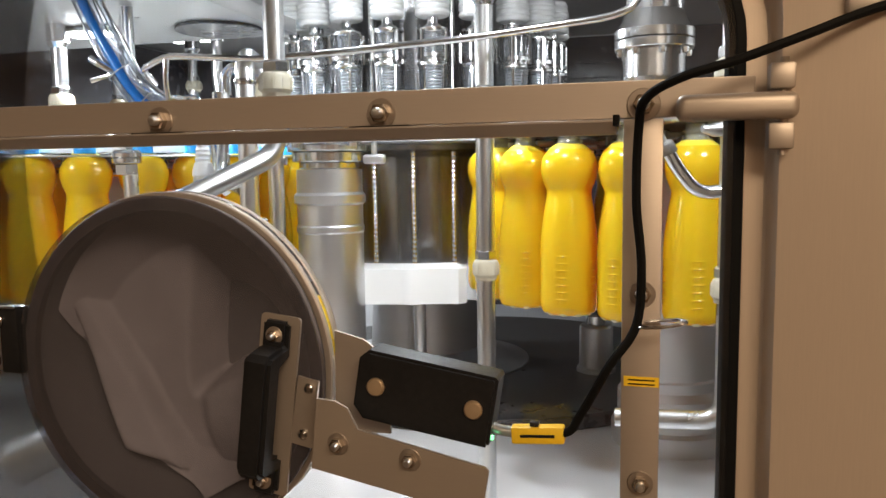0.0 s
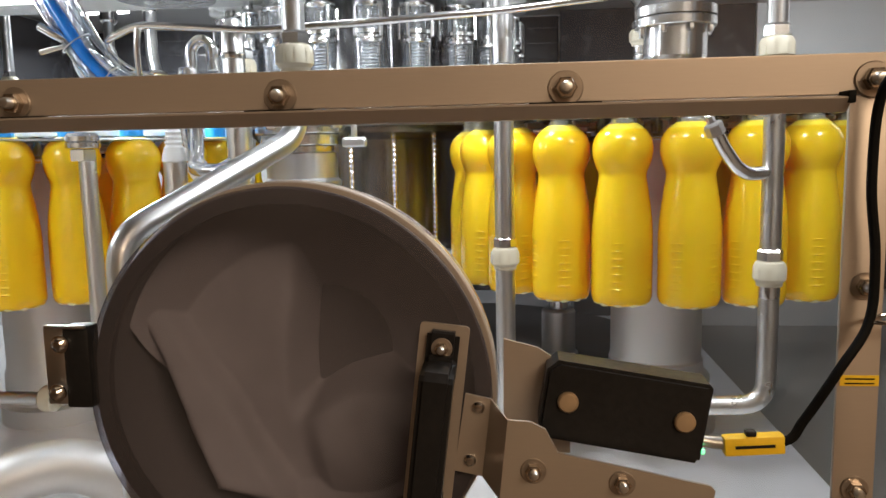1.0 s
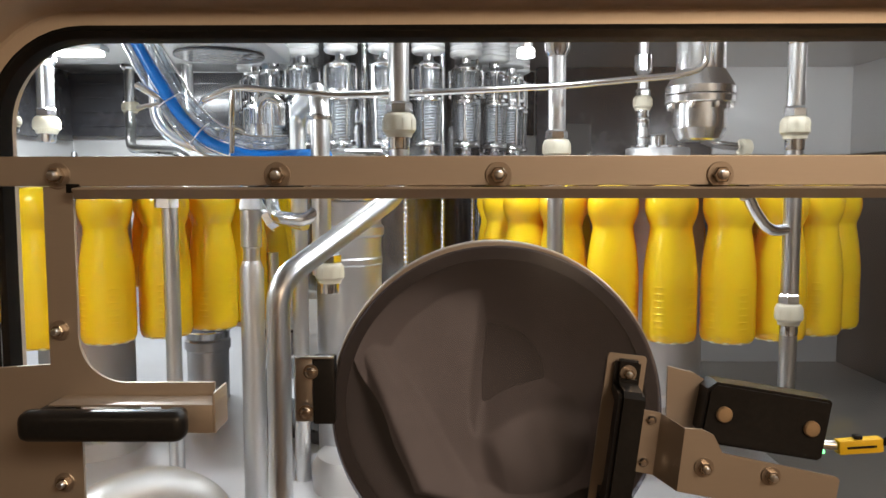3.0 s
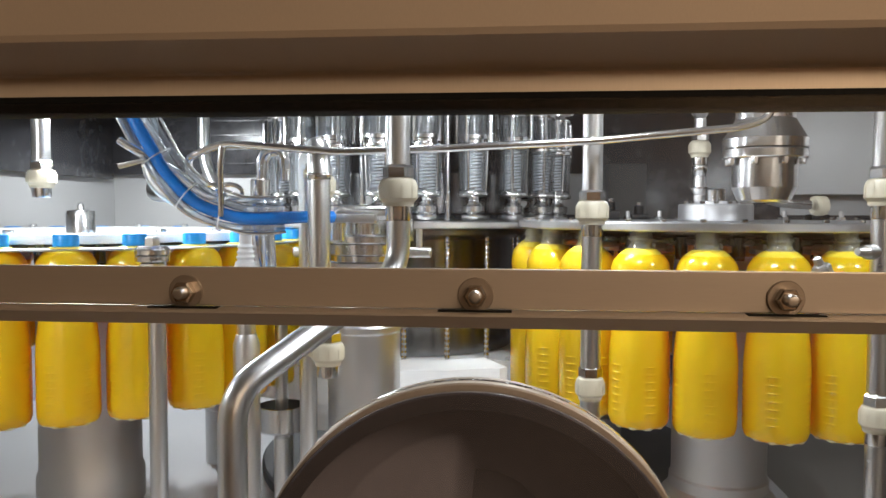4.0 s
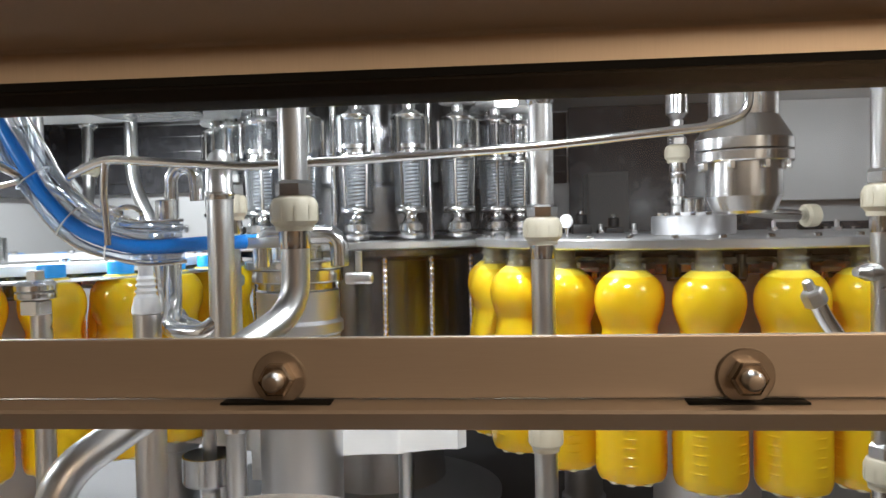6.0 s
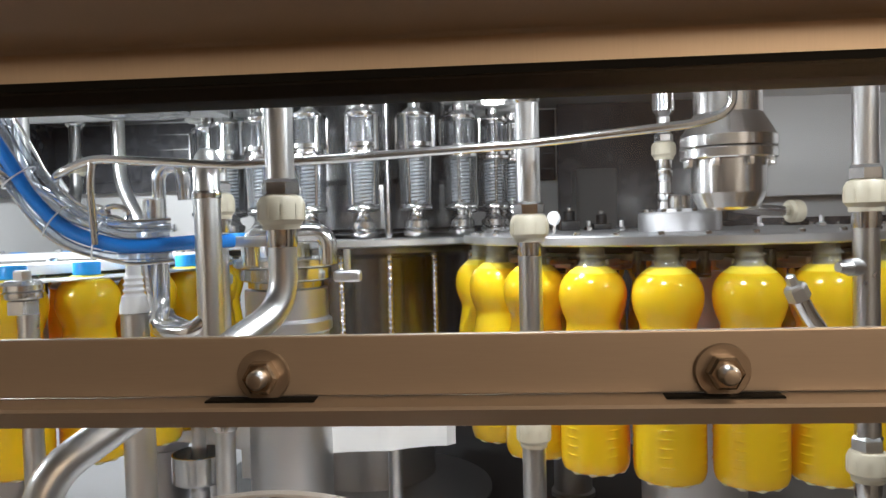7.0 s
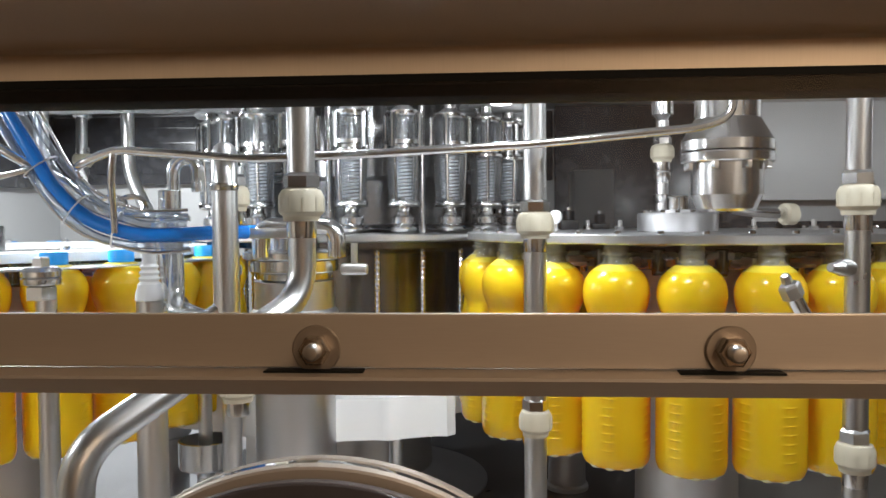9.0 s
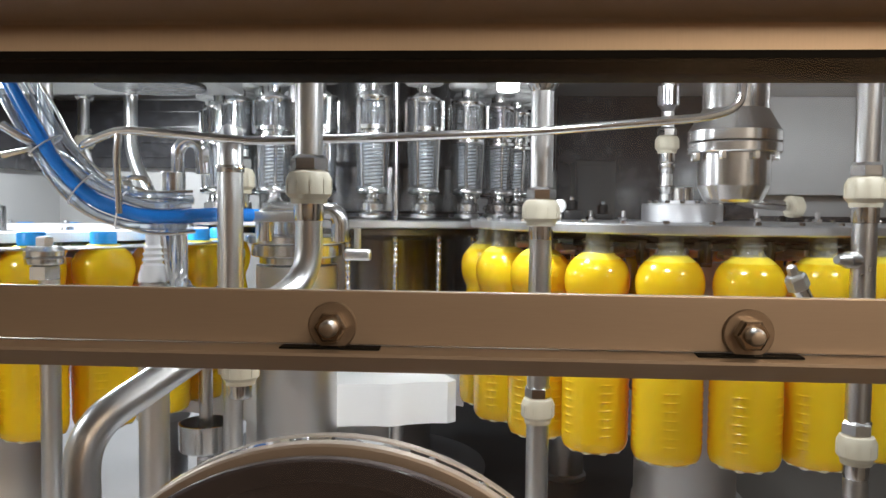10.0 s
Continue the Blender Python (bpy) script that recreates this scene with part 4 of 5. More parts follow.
col = turned_thing("front_column", "grey steel column with stacked turned flanges", "column", -0.259, 0.95,
                   [(0, 0.82), (0.092, 0.82), (0.092, 0.845), (0.070, 0.85), (0.070, 1.275), (0.0725, 1.279), (0.0725, 1.289), (0.070, 1.293), (0.070, 1.335), (0.076, 1.34), (0.076, 1.356), (0.070, 1.362), (0.070, 1.410), (0, 1.410)], SATIN,
                   extra=(("flange", ring(0.064, 1.411, 1.425), STEEL_TURNED), ("flange", ring(0.078, 1.4255, 1.447), STEEL_TURNED), ("flange", ring(0.088, 1.448, 1.462), STEEL_TURNED), ("neck", ring(0.045, 1.462, 1.52), CHROME)))
for a in (-10, 195):
    m = pose(0.112 * math.cos(radians(a)), 0.112 * math.sin(radians(a)), 1.430)
    bm = bmesh.new()
    box(bm, -0.024, 0.024, -0.008, 0.008, -0.010, 0.010, 0.006, seg=3)
    cyl(bm, 0.006, 0.008, 0.045, 12)
    part("clamp_knob", bm, STEEL, col, "steel clamp knob", m)
turned_thing("star_column", "wide grey column under the bottle wheel", "column", 0.455, 1.095,
             [(0, 0.82), (0.125, 0.82), (0.125, 0.86), (0.112, 0.866), (0.112, 0.93), (0.098, 0.945), (0.098, 0.965), (0.094, 0.97), (0.094, 1.44), (0, 1.44)], BLASTED)
turned_thing("star_column", "wide grey column under the bottle wheel", "column", -0.905, 1.10,
             [(0, 0.82), (0.125, 0.82), (0.125, 0.86), (0.112, 0.866), (0.112, 0.93), (0.106, 0.945), (0.106, 1.40), (0, 1.40)], BLASTED)
turned_thing("table_socket", "short round steel socket on the table", "socket", -0.755, 1.53, [(0, 0.82), (0.060, 0.82), (0.060, 0.965), (0.066, 0.97), (0.066, 0.995), (0.058, 1.003), (0.030, 1.005), (0.022, 1.008), (0, 1.008)], SATIN, extra=(("rim", [(0.052, 1.003), (0.064, 1.003), (0.064, 1.020), (0.058, 1.024), (0.052, 1.020)], STEEL_TURNED), ("knob", ring(0.020, 1.008, 1.052), CHROME)))
turned_thing("table_socket", "open round steel socket on the table beside the duct", "socket", -0.515, 0.66, [(0, 0.82), (0.045, 0.82), (0.045, 0.880), (0.041, 0.883), (0.036, 0.880), (0.036, 0.84), (0, 0.84)], BLASTED)
turned_thing("table_boss", "low round steel boss on the table", "boss", -0.232, 0.86, [(0, 0.82), (0.095, 0.82), (0.095, 0.870), (0.085, 0.890), (0.05, 0.893), (0, 0.893)], BLASTED)
turned_thing("cup_rod", "upright rod through a turned steel drip cup", "drip cup", -0.425, 0.953,
             [(0, 0.82), (0.016, 0.82), (0.016, 1.06), (0.012, 1.065), (0.012, 1.30), (0, 1.30)], STEEL,
             extra=(("cup", [(0.012, 1.076), (0.044, 1.076), (0.047, 1.080), (0.047, 1.125), (0.044, 1.126), (0.043, 1.088), (0.012, 1.088)], STEEL_TURNED),))
turned_thing("guide_cup", "turned steel cup on the clamp bracket", "fitting", -0.403, 0.768, ring(0.0170, 1.524, 1.562), STEEL_TURNED,
             extra=(("foot", ring(0.012, 1.40, 1.524), CHROME), ("flange", ring(0.030, 1.512, 1.5238), CHROME)))
turned_thing("pot", "small lidded steel pot over the wheel's hub", "pot", -0.92, 1.10, [(0, 1.44), (0.030, 1.44), (0.030, 1.503), (0.028, 1.508), (0.008, 1.511), (0.006, 1.524), (0, 1.526)], STEEL_TURNED)
DISC = turned_thing("drive_disc", "low round grey disc standing on the cover plate", "disc", 0.405, 0.96, [(0, 1.492), (0.066, 1.492), (0.067, 1.494), (0.067, 1.520), (0.065, 1.523), (0.036, 1.523), (0.036, 1.528), (0, 1.528)], SATIN,
             extra=(("knob", [(0, 1.528), (0.018, 1.528), (0.018, 1.549), (0.016, 1.552), (0, 1.552)], CHROME),))


for k in range(14):
    a = 2 * math.pi * k / 14
    bm = bmesh.new()
    lathe(bm, [(0, 1.523), (0.0045, 1.523), (0.0045, 1.527), (0.003, 1.5285), (0, 1.5285)], 8, Matrix.Translation((0.054 * math.cos(a), 0.054 * math.sin(a), 0)))
    part("disc_bolt", bm, CHROME, DISC)
turned_thing("table_post", "short grey steel post with a small cap beneath the bottles", "post", 0.27, 1.50,
             [(0, 0.856), (0.052, 0.856), (0.052, 0.866), (0.045, 0.870), (0.045, 0.978), (0.040, 0.984), (0, 0.984)], SATIN,
             extra=(("cap", ring(0.026, 0.984, 1.010), STEEL_TURNED), ("collar", ring(0.033, 1.010, 1.018), DARK_STEEL)))


def clamp_bracket():
    b = thing("clamp_bracket", "flat steel clamp bracket across the pipes", "bracket")
    bm = bmesh.new()
    box(bm, -0.435, -0.20, 0.735, 0.765, 1.488, 1.503, 0.002)
    part("bar", bm, STEEL, b)
    bm = bmesh.new()
    tube(bm, fillet([(-0.405, 0.74, 1.487), (-0.395, 0.735, 1.42), (-0.375, 0.72, 1.388), (-0.30, 0.66, 1.375)], 0.02), 0.0125, 14)
    part("leg", bm, CHROME, b, "bent polished leg")
    bm = bmesh.new()
    lathe(bm, [(0, -0.012), (0.021, -0.012), (0.021, 0.012), (0, 0.012)], 6, Matrix.Translation((-0.372, 0.718, 1.386)) @ pose(0, 0, 0, 0, 60, 0))
    part("hex_joint", bm, CHROME, b, smooth=20)
    for x in (-0.47, -0.44):
        bm = bmesh.new()
        loop = [(x + 0.022 * math.cos(a), 0.72, 1.538 + 0.013 * math.sin(a)) for a in (k * 2 * math.pi / 20 for k in range(21))]
        tube(bm, loop, 0.004, 8)
        part("wire_loop", bm, CHROME, b, "bright bent wire loop")
    bm = bmesh.new()
    tube(bm, fillet([(-0.37, 0.80, 1.56), (-0.372, 0.80, 1.605), (-0.392, 0.80, 1.615), (-0.41, 0.80, 1.60), (-0.41, 0.80, 1.56)], 0.012), 0.0105, 12)
    part("hook_tube", bm, CHROME, b, "polished hooked tube")


clamp_bracket()


def support_block():
    s = thing("support_block", "pale rectangular support block behind the glove port", "block")
    bm = bmesh.new()
    box(bm, -0.375, -0.265, 1.02, 1.08, 1.055, 1.135, 0.004)
    part("block", bm, WHITE, s)
    bm = bmesh.new()
    cyl(bm, 0.018, 0.82, 1.055, 16, Matrix.Translation((-0.32, 1.05, 0)))
    part("leg", bm, STEEL, s)


support_block()


def far_gear():
    g = thing("control_cabinet", "plain grey steel cabinet standing by the dark door", "cabinet")
    bm = bmesh.new()
    box(bm, 0.355, 0.485, 2.15, 2.30, 0.82, 1.675, 0.005)
    part("body", bm, CABINET, g)
    bm = bmesh.new()
    box(bm, 0.362, 0.478, 2.145, 2.150, 0.86, 1.66, 0.002)
    part("door", bm, CABINET, g)
    for i, (x, y, h) in enumerate(((0.255, 1.30, 0.022), (0.33, 1.36, 0.014), (0.52, 1.44, 0.018), (0.60, 1.40, 0.014), (0.72, 1.30, 0.014))):
        d = thing("gripper_drive", "small black drive block on the cover plate", "drive block", pose(x, y, 1.49), "drive blocks")
        bm = bmesh.new()
        box(bm, -0.02, 0.02, -0.02, 0.02, 0, h, 0.003)
        cyl(bm, 0.012, h, h + 0.02, 14)
        part("block", bm, BLACK, d)
        bm = bmesh.new()
        cyl(bm, 0.006, h + 0.02, h + 0.028, 10)
        part("bolt_head", bm, CHROME, d)


far_gear()


# ---- the bottle wheels, the bottles and the capping turret ----
RIGHT, LEFT, TURRET = (0.446, 1.095), (-0.905, 1.10), (-0.225, 1.545)
R_LEFT, N_LEFT, R_RIGHT, N_RIGHT, R_CAP, N_CAP = 0.443, 26, 0.3747, 22, 0.3747, 22
CSTEP = 360 / N_CAP
CSPEED = CSTEP / 0.3      # degrees a second: one pocket in 0.3 s
PHASE_R, PHASE_L, PHASE_C = -85.3, -4.3, -3.9
Z0 = 1.153


def bottle_meshes():
    prof = [(0, 0.010), (0.018, 0.0065), (0.030, 0.001), (0.040, 0.0), (0.0465, 0.004), (0.0492, 0.012)]
    for i in range(7):
        z = 0.019 + i * 0.0125
        prof += [(0.0496, z), (0.0496, z + 0.0086), (0.0490, z + 0.0098), (0.0490, z + 0.0102), (0.0496, z + 0.0114)]
    prof += [(0.0496, 0.107), (0.0494, 0.120), (0.0480, 0.140), (0.0454, 0.163), (0.0420, 0.186), (0.0390, 0.203), (0.0382, 0.2115), (0.0392, 0.2165), (0.0430, 0.2255), (0.0468, 0.2375), (0.0486, 0.2495), (0.0482, 0.2605), (0.0455, 0.2710), (0.0412, 0.2785), (0.0386, 0.2818), (0.0350, 0.2853)]
    bm = bmesh.new()
    lathe(bm, prof + [(0, 0.2853)], 60)
    # The ribs are short dashes in five columns round the body.
    for v in bm.verts:
        r = math.hypot(v.co.x, v.co.y)
        if abs(r - 0.0490) < 0.0001 and 0.015 < v.co.z < 0.11:
            w = min(1, max(0, 6.0 * math.cos(5 * math.atan2(v.co.y, v.co.x)) - 4.6))
            s = (0.0496 + 0.0015 * w) / r
            v.co.x, v.co.y = v.co.x * s, v.co.y * s
    body = finish("body", bm, JUICE, 34)
    bm = bmesh.new()
    lathe(bm, [(0.0350, 0.2853), (0.0290, 0.2902), (0.0235, 0.2942), (0, 0.2942)], 32)
    froth = finish("froth", bm, FOAM, 60)
    bm = bmesh.new()
    lathe(bm, [(0.0236, 0.2942), (0.0195, 0.2985), (0.0183, 0.303), (0.0180, 0.3075), (0.0225, 0.3085), (0.0225, 0.3105), (0.0180, 0.3115), (0.0180, 0.3165), (0.0192, 0.3175), (0.0180, 0.3185), (0.0180, 0.3215), (0.0168, 0.3225), (0.0165, 0.2945)], 28)
    neck = finish("neck", bm, NECK, 50)
    bm = bmesh.new()
    for k in range(10):
        a = 2 * math.pi * k / 10
        lathe(bm, [(0, -0.0015), (0.007, -0.0010), (0.0105, 0.004), (0.009, 0.010), (0, 0.011)], 8, Matrix.Translation((0.0365 * math.cos(a), 0.0365 * math.sin(a), 0)))
    foot = finish("foot", bm, PETAL, 60)
    bm = bmesh.new()
    prof = [(0.0190, 0.2950), (0.0205, 0.2950), (0.0205, 0.3125), (0.0190, 0.3150), (0, 0.3155)]
    lathe(bm, prof, 40)
    cap = finish("cap", bm, BLUE, 40)
    return body, froth, neck, cap, foot


B_BODY, B_FROTH, B_NECK, B_CAP, B_FOOT = bottle_meshes()


def bottle(capped):
    b = thing("juice_bottle", "ball-topped clear bottle of orange juice, " + ("closed with a blue cap" if capped else "still open, hanging by its neck"), "bottle", group="capped bottles" if capped else "open bottles")
    share("body", B_BODY, b)
    share("froth", B_FROTH, b, None, "pale froth line")
    share("foot", B_FOOT, b, None, "pale petal-shaped foot")
    if capped:
        share("cap", B_CAP, b, None, "blue screw cap")
    else:
        share("neck", B_NECK, b, None, "clear threaded neck")
    return b


def wheel(name, label, centre, z, r, count):
    """A rotating carrier with a jaw for every bottle."""
    w = thing(name, label, "star wheel", pose(*centre, 0))
    bm = bmesh.new()
    lathe(bm, [(0.10, z), (r - 0.052, z), (r - 0.050, z + 0.002), (r - 0.050, z + 0.010), (r - 0.052, z + 0.012), (0.10, z + 0.012)], 96, None, True)
    part("carrier", bm, DARK_STEEL, w, "dark steel carrier disc")
    bm = bmesh.new()
    lathe(bm, ring(0.12, z - 0.03, z + 0.02), 40)
    part("hub", bm, STEEL_TURNED, w)
    bm = bmesh.new()
    box(bm, r - 0.085, r - 0.012, -0.021, -0.0245 + 0.011, z - 0.006, z + 0.004, 0.002)
    box(bm, r - 0.085, r - 0.012, 0.0245 - 0.011, 0.021, z - 0.006, z + 0.004, 0.002)
    box(bm, r - 0.100, r - 0.060, -0.018, 0.018, z - 0.014, z - 0.0065, 0.002)
    jaw = finish("jaw", bm, STEEL)
    bm = bmesh.new()
    lathe(bm, ring(0.0105, z - 0.020, z + 0.016), 12, Matrix.Translation((r - 0.058, 0, 0)))
    box(bm, r - 0.120, r - 0.070, -0.012, 0.012, z - 0.026, z - 0.0145, 0.002)
    roller = finish("cam_roller", bm, DARK_STEEL)
    bm = bmesh.new()
    cyl(bm, 0.0065, z - 0.024, z - 0.012, 10, Matrix.Translation((r - 0.075, 0, 0)))
    pin = finish("jaw_pin", bm, CHROME)
    for k in range(count):
        j = share("jaw", jaw, w, pose(0, 0, 0, 0, 0, k * 360 / count))
        share("jaw_pin", pin, j)
        share("cam_roller", roller, w, pose(0, 0, 0, 0, 0, (k + 0.5) * 360 / count), "dark cam roller on its arm")
    return w


STAR_R = wheel("transfer_wheel", "grey bottle wheel with steel neck jaws, turning", RIGHT, 1.452, R_RIGHT, N_RIGHT)
STAR_L = wheel("discharge_wheel", "grey bottle wheel with steel neck jaws, turning", LEFT, 1.436, R_LEFT, N_LEFT)
BOTTLES_R = [bottle(False) for _ in range(N_RIGHT)]
BOTTLES_L = [bottle(True) for _ in range(N_LEFT)]


def covers():
    c = thing("cover_plate", "round grey steel cover plate above the open bottles", "cover plate", pose(*RIGHT, 0))
    bm = bmesh.new()
    lathe(bm, [(0, 1.476), (0.402, 1.476), (0.405, 1.478), (0.405, 1.489), (0.402, 1.491), (0, 1.491)], 120)
    part("plate", bm, SATIN, c)
    for k in range(40):
        a = 2 * math.pi * k / 40
        bm = bmesh.new()
        lathe(bm, [(0, 1.491), (0.0055, 1.491), (0.0055, 1.495), (0.004, 1.4965), (0, 1.4965)], 8, Matrix.Translation((0.388 * math.cos(a), 0.388 * math.sin(a), 0)))
        part("plate_bolt", bm, CHROME, c)
    g = thing("guide_ring", "thin bright guide ring below the blue caps", "guide ring", pose(*LEFT, 0))
    bm = bmesh.new()
    lathe(bm, [(0.425, 1.441), (0.474, 1.441), (0.475, 1.4425), (0.474, 1.4445), (0.425, 1.4445)], 120, None, True)
    part("rim", bm, STEEL, g)
    bm = bmesh.new()
    lathe(bm, [(0.33, 1.450), (0.405, 1.450), (0.406, 1.452), (0.405, 1.466), (0.33, 1.466)], 120, None, True)
    part("white_ring", bm, WHITE, g, "white plastic inner ring")
    for k in range(18):
        a = 2 * math.pi * k / 18
        bm = bmesh.new()
        cyl(bm, 0.009, 1.466, 1.474, 12, Matrix.Translation((0.365 * math.cos(a), 0.365 * math.sin(a), 0)))
        part("ring_bolt", bm, CHROME, g)


covers()


def turret():
    t = thing("capping_turret", "turning turret of chromed spring-loaded capping heads", "capping machine", pose(*TURRET, 0))
    bm = bmesh.new()
    lathe(bm, [(0, 1.50), (0.26, 1.50), (0.265, 1.505), (0.265, 1.60), (0.20, 1.615), (0.20, 1.95), (0, 1.95)], 64)
    part("drum", bm, SHADED_DRUM, t, "polished drum, darkened for the shade between the heads")
    bm = bmesh.new()
    lathe(bm, [(0, 1.470), (0.425, 1.470), (0.430, 1.473), (0.430, 1.484), (0.427, 1.487), (0, 1.487)], 96)
    part("deck", bm, STEEL, t, "steel deck")
    bm = bmesh.new()
    lathe(bm, [(0, 1.16), (0.25, 1.16), (0.25, 1.44), (0.36, 1.455), (0.36, 1.470), (0, 1.470)], 64)
    part("lower_drum", bm, SHADED_DRUM, t, "steel lower drum, darkened for the shade under the deck")
    # White star with a pocket for each bottle
    bm = bmesh.new()
    outline = []
    for k in range(N_CAP):
        for s in range(8):
            a = radians(CSTEP * (k + s / 8))
            d = abs((s / 8) - 0.5) * 2
            r = 0.372 - 0.050 * math.sqrt(max(0, 1 - d * d))
            outline.append((r * math.cos(a), r * math.sin(a)))
    top = [bm.verts.new((x, y, 1.158)) for x, y in outline]
    low = [bm.verts.new((x, y, 1.082)) for x, y in outline]
    bm.faces.new(top)
    bm.faces.new(low[::-1])
    for i in range(len(top)):
        j = (i + 1) % len(top)
        bm.faces.new((top[i], low[i], low[j], top[j]))
    part("pocket_star", bm, WHITE, t, "white plastic star with bottle pockets", smooth=30)
    bm = bmesh.new()
    lathe(bm, [(0, 0.82), (0.30, 0.82), (0.30, 0.86), (0.16, 0.90), (0.15, 1.081), (0, 1.081)], 48)
    part("pedestal", bm, SATIN, t)
    # One head: chuck, cage with rods, flange, sleeve and top rod
    bm = bmesh.new()
    lathe(bm, [(0, 1.490), (0.024, 1.490), (0.027, 1.494), (0.027, 1.500), (0.0205, 1.503), (0.0255, 1.507), (0.0255, 1.520), (0.018, 1.524), (0.013, 1.532), (0.013, 1.540), (0.031, 1.542), (0.0345, 1.545), (0.0345, 1.551), (0.032, 1.554), (0.010, 1.556), (0.0095, 1.646), (0.034, 1.648), (0.037, 1.651), (0.037, 1.657), (0.030, 1.660), (0.030, 1.666), (0.0375, 1.669), (0.0375, 1.677), (0.012, 1.680), (0.012, 1.722), (0.034, 1.725), (0.036, 1.728), (0.036, 1.736), (0.0240, 1.742), (0.0135, 1.748), (0.0135, 1.95), (0, 1.95)], 22)
    for k in range(4):
        a = radians(45 + 90 * k)
        tube(bm, [(0.0285 * math.cos(a), 0.0285 * math.sin(a), 1.553), (0.0325 * math.cos(a), 0.0325 * math.sin(a), 1.651)], 0.0036, 8)
        tube(bm, [(0.0405 * math.cos(a), 0.0405 * math.sin(a), 1.662), (0.0405 * math.cos(a), 0.0405 * math.sin(a), 1.73)], 0.0052, 8)
    head = finish("capping_head", bm, CHROME)
    bm = bmesh.new()
    lathe(bm, [(0.0305, 1.5545), (0.0345, 1.6475), (0.0328, 1.6475), (0.0288, 1.5545)], 26, closed=True)
    lathe(bm, [(0.0345, 1.6775), (0.0345, 1.7245), (0.0328, 1.7245), (0.0328, 1.6775)], 26, closed=True)
    guard = finish("clear_sleeve", bm, SLEEVE_CLEAR)
    bm = bmesh.new()
    coil = [(0.0175 * math.cos(a), 0.0175 * math.sin(a), 1.558 + 0.086 * a / (2 * math.pi * 12)) for a in (i * 2 * math.pi / 14 for i in range(14 * 12 + 1))]
    tube(bm, coil, 0.0021, 5)
    spring = finish("spring", bm, SPRING)
    bm = bmesh.new()
    prof = [(0.0136, 1.764), (0.036, 1.764)]
    for i in range(1, 7):
        prof += [(0.041, 1.757 + 0.012 * i), (0.041, 1.762 + 0.012 * i), (0.037, 1.765 + 0.012 * i)]
    lathe(bm, prof + [(0.036, 1.842), (0.0136, 1.842)], 22)
    bellow = finish("bellows", bm, WHITE)
    bm = bmesh.new()
    tube(bm, [(0, 0, 1.487), (0, 0, 1.95)], 0.0075, 10)
    rod = finish("tie_rod", bm, CHROME)
    bm = bmesh.new()
    prof = [(0, 1.158), (0.0055, 1.158)]
    for i in range(24):
        z = 1.170 + 0.0118 * i
        prof += [(0.0048, z), (0.0068, z + 0.004), (0.0068, z + 0.007), (0.0048, z + 0.011)]
    lathe(bm, prof + [(0.0055, 1.458), (0.0055, 1.470), (0, 1.470)], 10)
    post = finish("guide_rod", bm, CHROME)
    for k in range(N_CAP):
        share("guide_rod", post, t, pose(0, 0, 0, 0, 0, (k + 0.5) * CSTEP) @ pose(0.345, 0, 0))
        h = share("capping_head", head, t, pose(0, 0, 0, 0, 0, k * CSTEP) @ pose(R_CAP, 0, 0), "chromed capping head")
        share("spring", spring, h, None, "pale steel coil spring")
        share("clear_sleeve", guard, h, None, "clear sleeve round the spindle")
        share("bellows", bellow, h, None, "white ribbed bellows")
        if k % 2 == 0:
            share("tie_rod", rod, t, pose(0, 0, 0, 0, 0, (k + 0.5) * CSTEP) @ pose(R_CAP - 0.03, 0, 0))
    return t


CAPPER = turret()


def bottle_guide():
    g = thing("bottle_guide", "white scalloped plastic bottle guide before the turret", "guide", pose(*TURRET, 0))
    bm = bmesh.new()
    rows = []
    for i in range(61):
        a = -126 + 62 * i / 60
        s = (a / 11.0) % 1
        ro = 0.566 - 0.014 * math.sqrt(max(0, 1 - (abs(s - 0.5) * 2) ** 2))
        c, d = math.cos(radians(a)), math.sin(radians(a))
        rows.append([bm.verts.new((r * c, r * d, z)) for r, z in ((0.445, 1.112), (ro, 1.112), (ro, 1.190), (0.445, 1.190))])
    for p, q in zip(rows, rows[1:]):
        for k in range(4):
            bm.faces.new((p[k], p[(k + 1) % 4], q[(k + 1) % 4], q[k]))
    bm.faces.new(rows[0])
    bm.faces.new(rows[-1][::-1])
    part("guide_plate", bm, WHITE, g, smooth=30)
    for a in (-118, -97, -75):
        bm = bmesh.new()
        cyl(bm, 0.014, 0.82, 1.112, 16, Matrix.Translation((0.50 * math.cos(radians(a)), 0.50 * math.sin(radians(a)), 0)))
        part("leg", bm, STEEL, g)


bottle_guide()


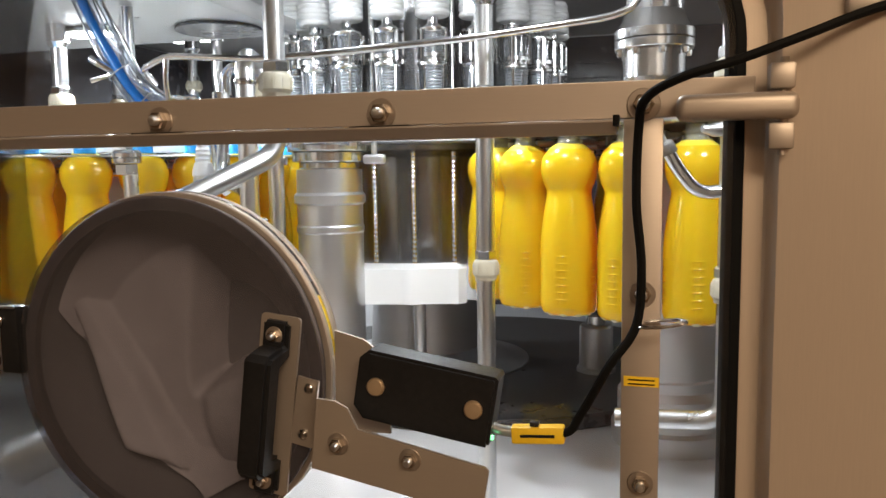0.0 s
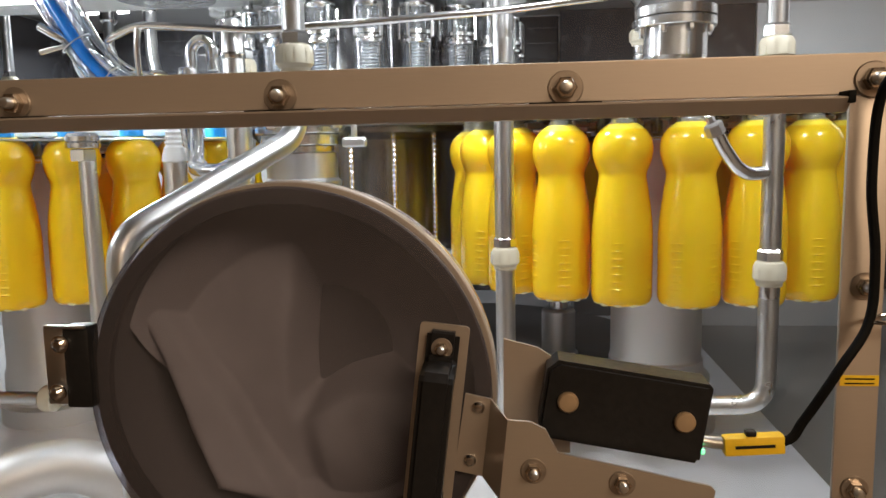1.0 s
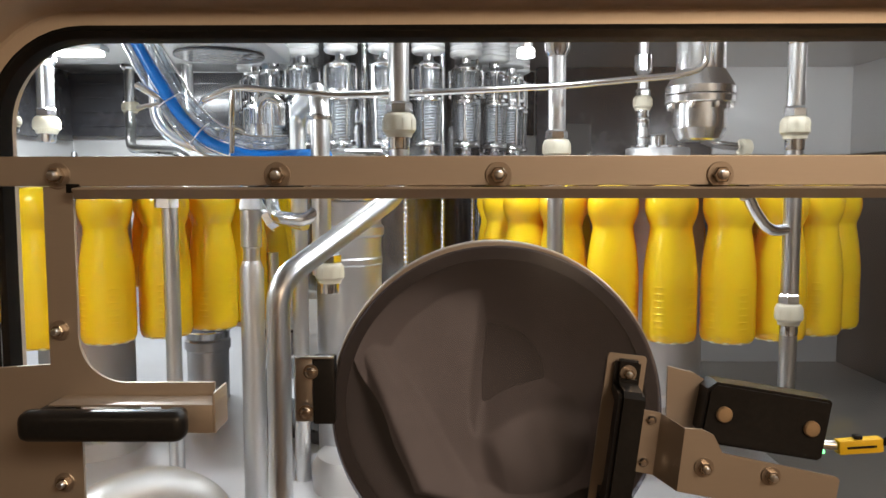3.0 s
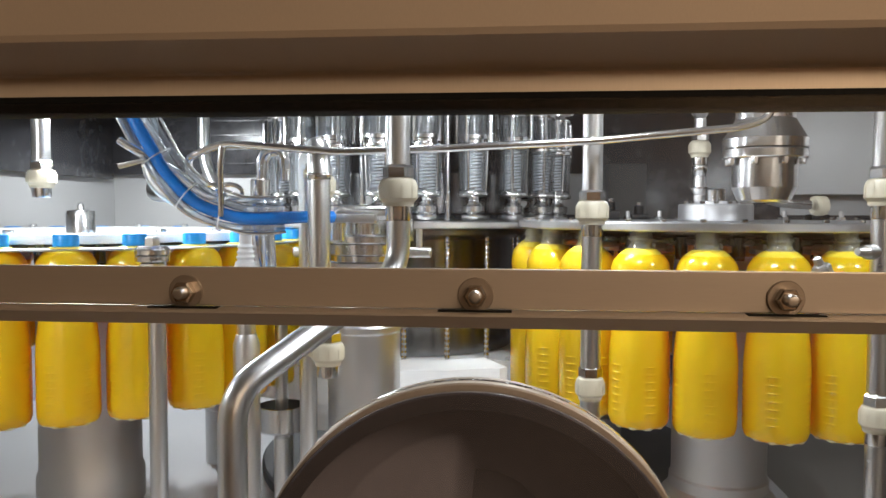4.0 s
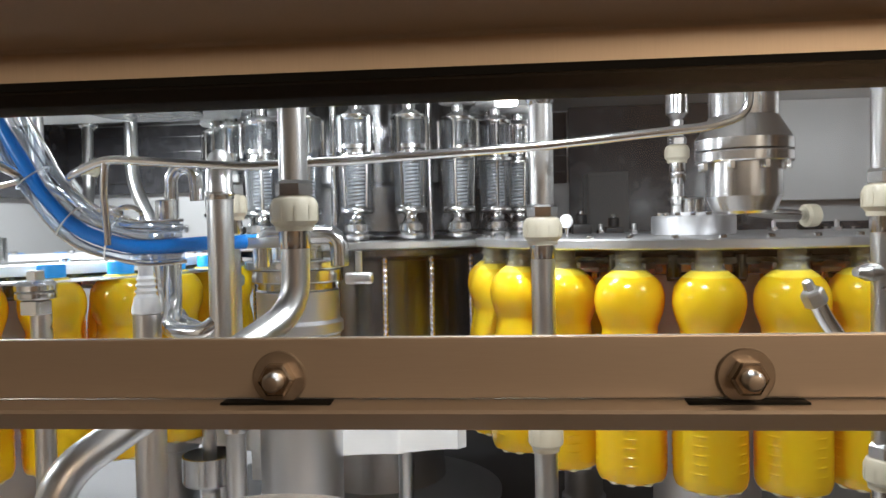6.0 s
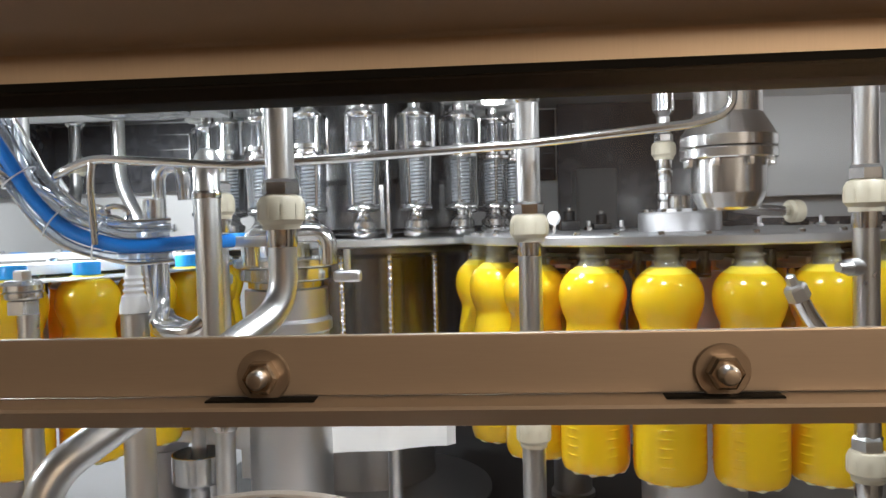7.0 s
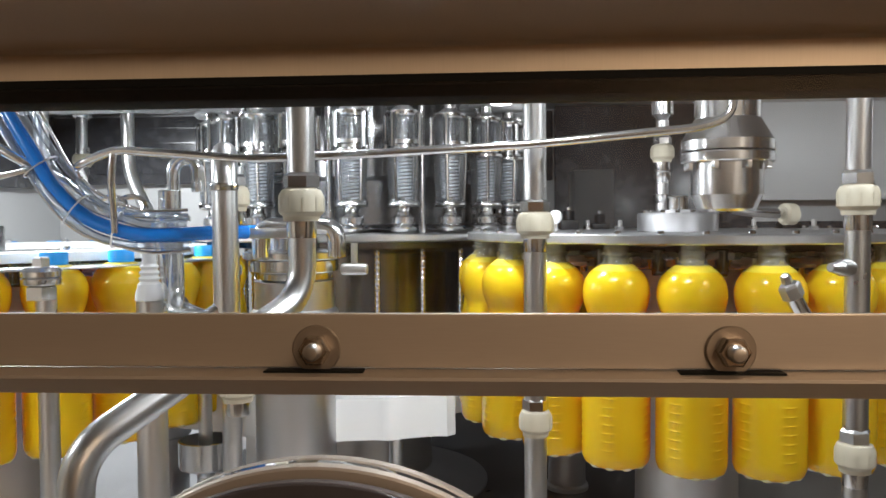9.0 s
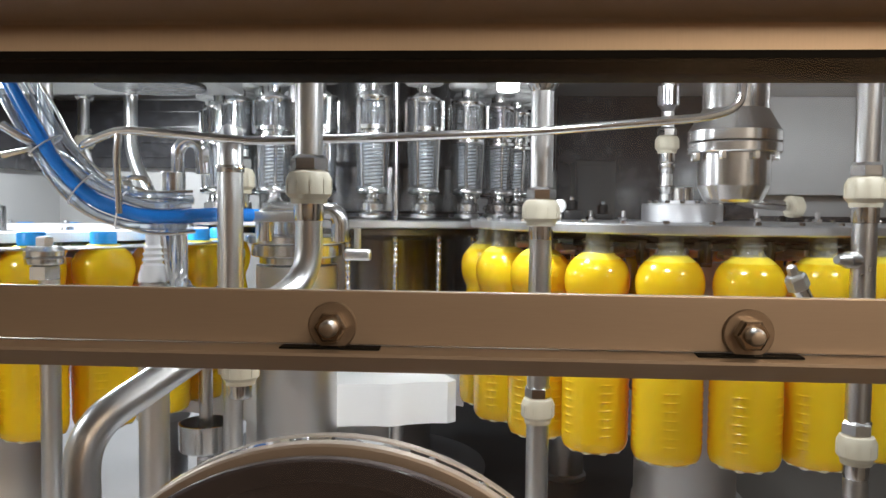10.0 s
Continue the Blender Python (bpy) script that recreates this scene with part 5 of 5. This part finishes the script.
def plate_fittings():
    """Small fittings standing on the cover plate's far half."""
    k = thing("knob", "small white ball knob on a thin stem", "knob", pose(0.200, 0.98, 1.491))
    bm = bmesh.new()
    cyl(bm, 0.0035, 0, 0.018, 10)
    part("stem", bm, CHROME, k)
    bm = bmesh.new()
    lathe(bm, [(0, 0.014), (0.006, 0.016), (0.0105, 0.022), (0.0115, 0.027), (0.0095, 0.034), (0.005, 0.038), (0, 0.0385)], 18)
    part("ball", bm, WHITE, k, "white ball")
    for x, y in ((0.295, 1.30), (0.345, 1.18), (0.62, 1.22), (0.69, 1.10), (0.56, 1.33)):
        b = thing("eye_stud", "short steel stud with a hexagonal nut", "stud", pose(x, y, 1.491), "plate studs")
        bm = bmesh.new()
        lathe(bm, [(0, 0), (0.0095, 0), (0.0095, 0.007), (0, 0.007)], 6)
        part("nut", bm, CHROME, b, smooth=20)
        bm = bmesh.new()
        cyl(bm, 0.0045, 0.007, 0.020, 12)
        part("stud", bm, STEEL, b)


plate_fittings()


def cap_chute():
    c = thing("cap_chute", "blue caps queued in a narrow steel chute", "cap chute")
    bm = bmesh.new()
    box(bm, -0.42, -0.20, 0.93, 0.945, 1.486, 1.490, 0.001)
    box(bm, -0.42, -0.20, 0.985, 1.00, 1.486, 1.490, 0.001)
    part("rail", bm, STEEL, c)
    bm = bmesh.new()
    lathe(bm, [(0, 0), (0.019, 0), (0.0195, 0.002), (0.0195, 0.014), (0.018, 0.016), (0, 0.016)], 24)
    me = finish("cap", bm, BLUE)
    for i in range(5):
        share("cap", me, c, pose(-0.39 + i * 0.04, 0.965, 1.4905), "blue screw cap")


cap_chute()


def motions():
    times = [i * 0.25 for i in range(41)]
    for flock, w, centre, radius, phase in ((BOTTLES_R, STAR_R, RIGHT, R_RIGHT, PHASE_R), (BOTTLES_L, STAR_L, LEFT, R_LEFT, PHASE_L)):
        step = 360 / len(flock)
        for k, b in enumerate(flock):
            rows = []
            for t in times:
                a = phase + (k - t / 0.3) * step
                rows.append((t, pose(centre[0] + radius * math.cos(radians(a)), centre[1] + radius * math.sin(radians(a)), Z0, 0, 0, a + 37 * k)))
            walk(b, rows)
        walk(w, [(t, pose(*centre, 0, 0, 0, phase - step * t / 0.3)) for t in times])
    walk(CAPPER, [(t, pose(*TURRET, 0, 0, 0, PHASE_C + CSPEED * t)) for t in times])


motions()
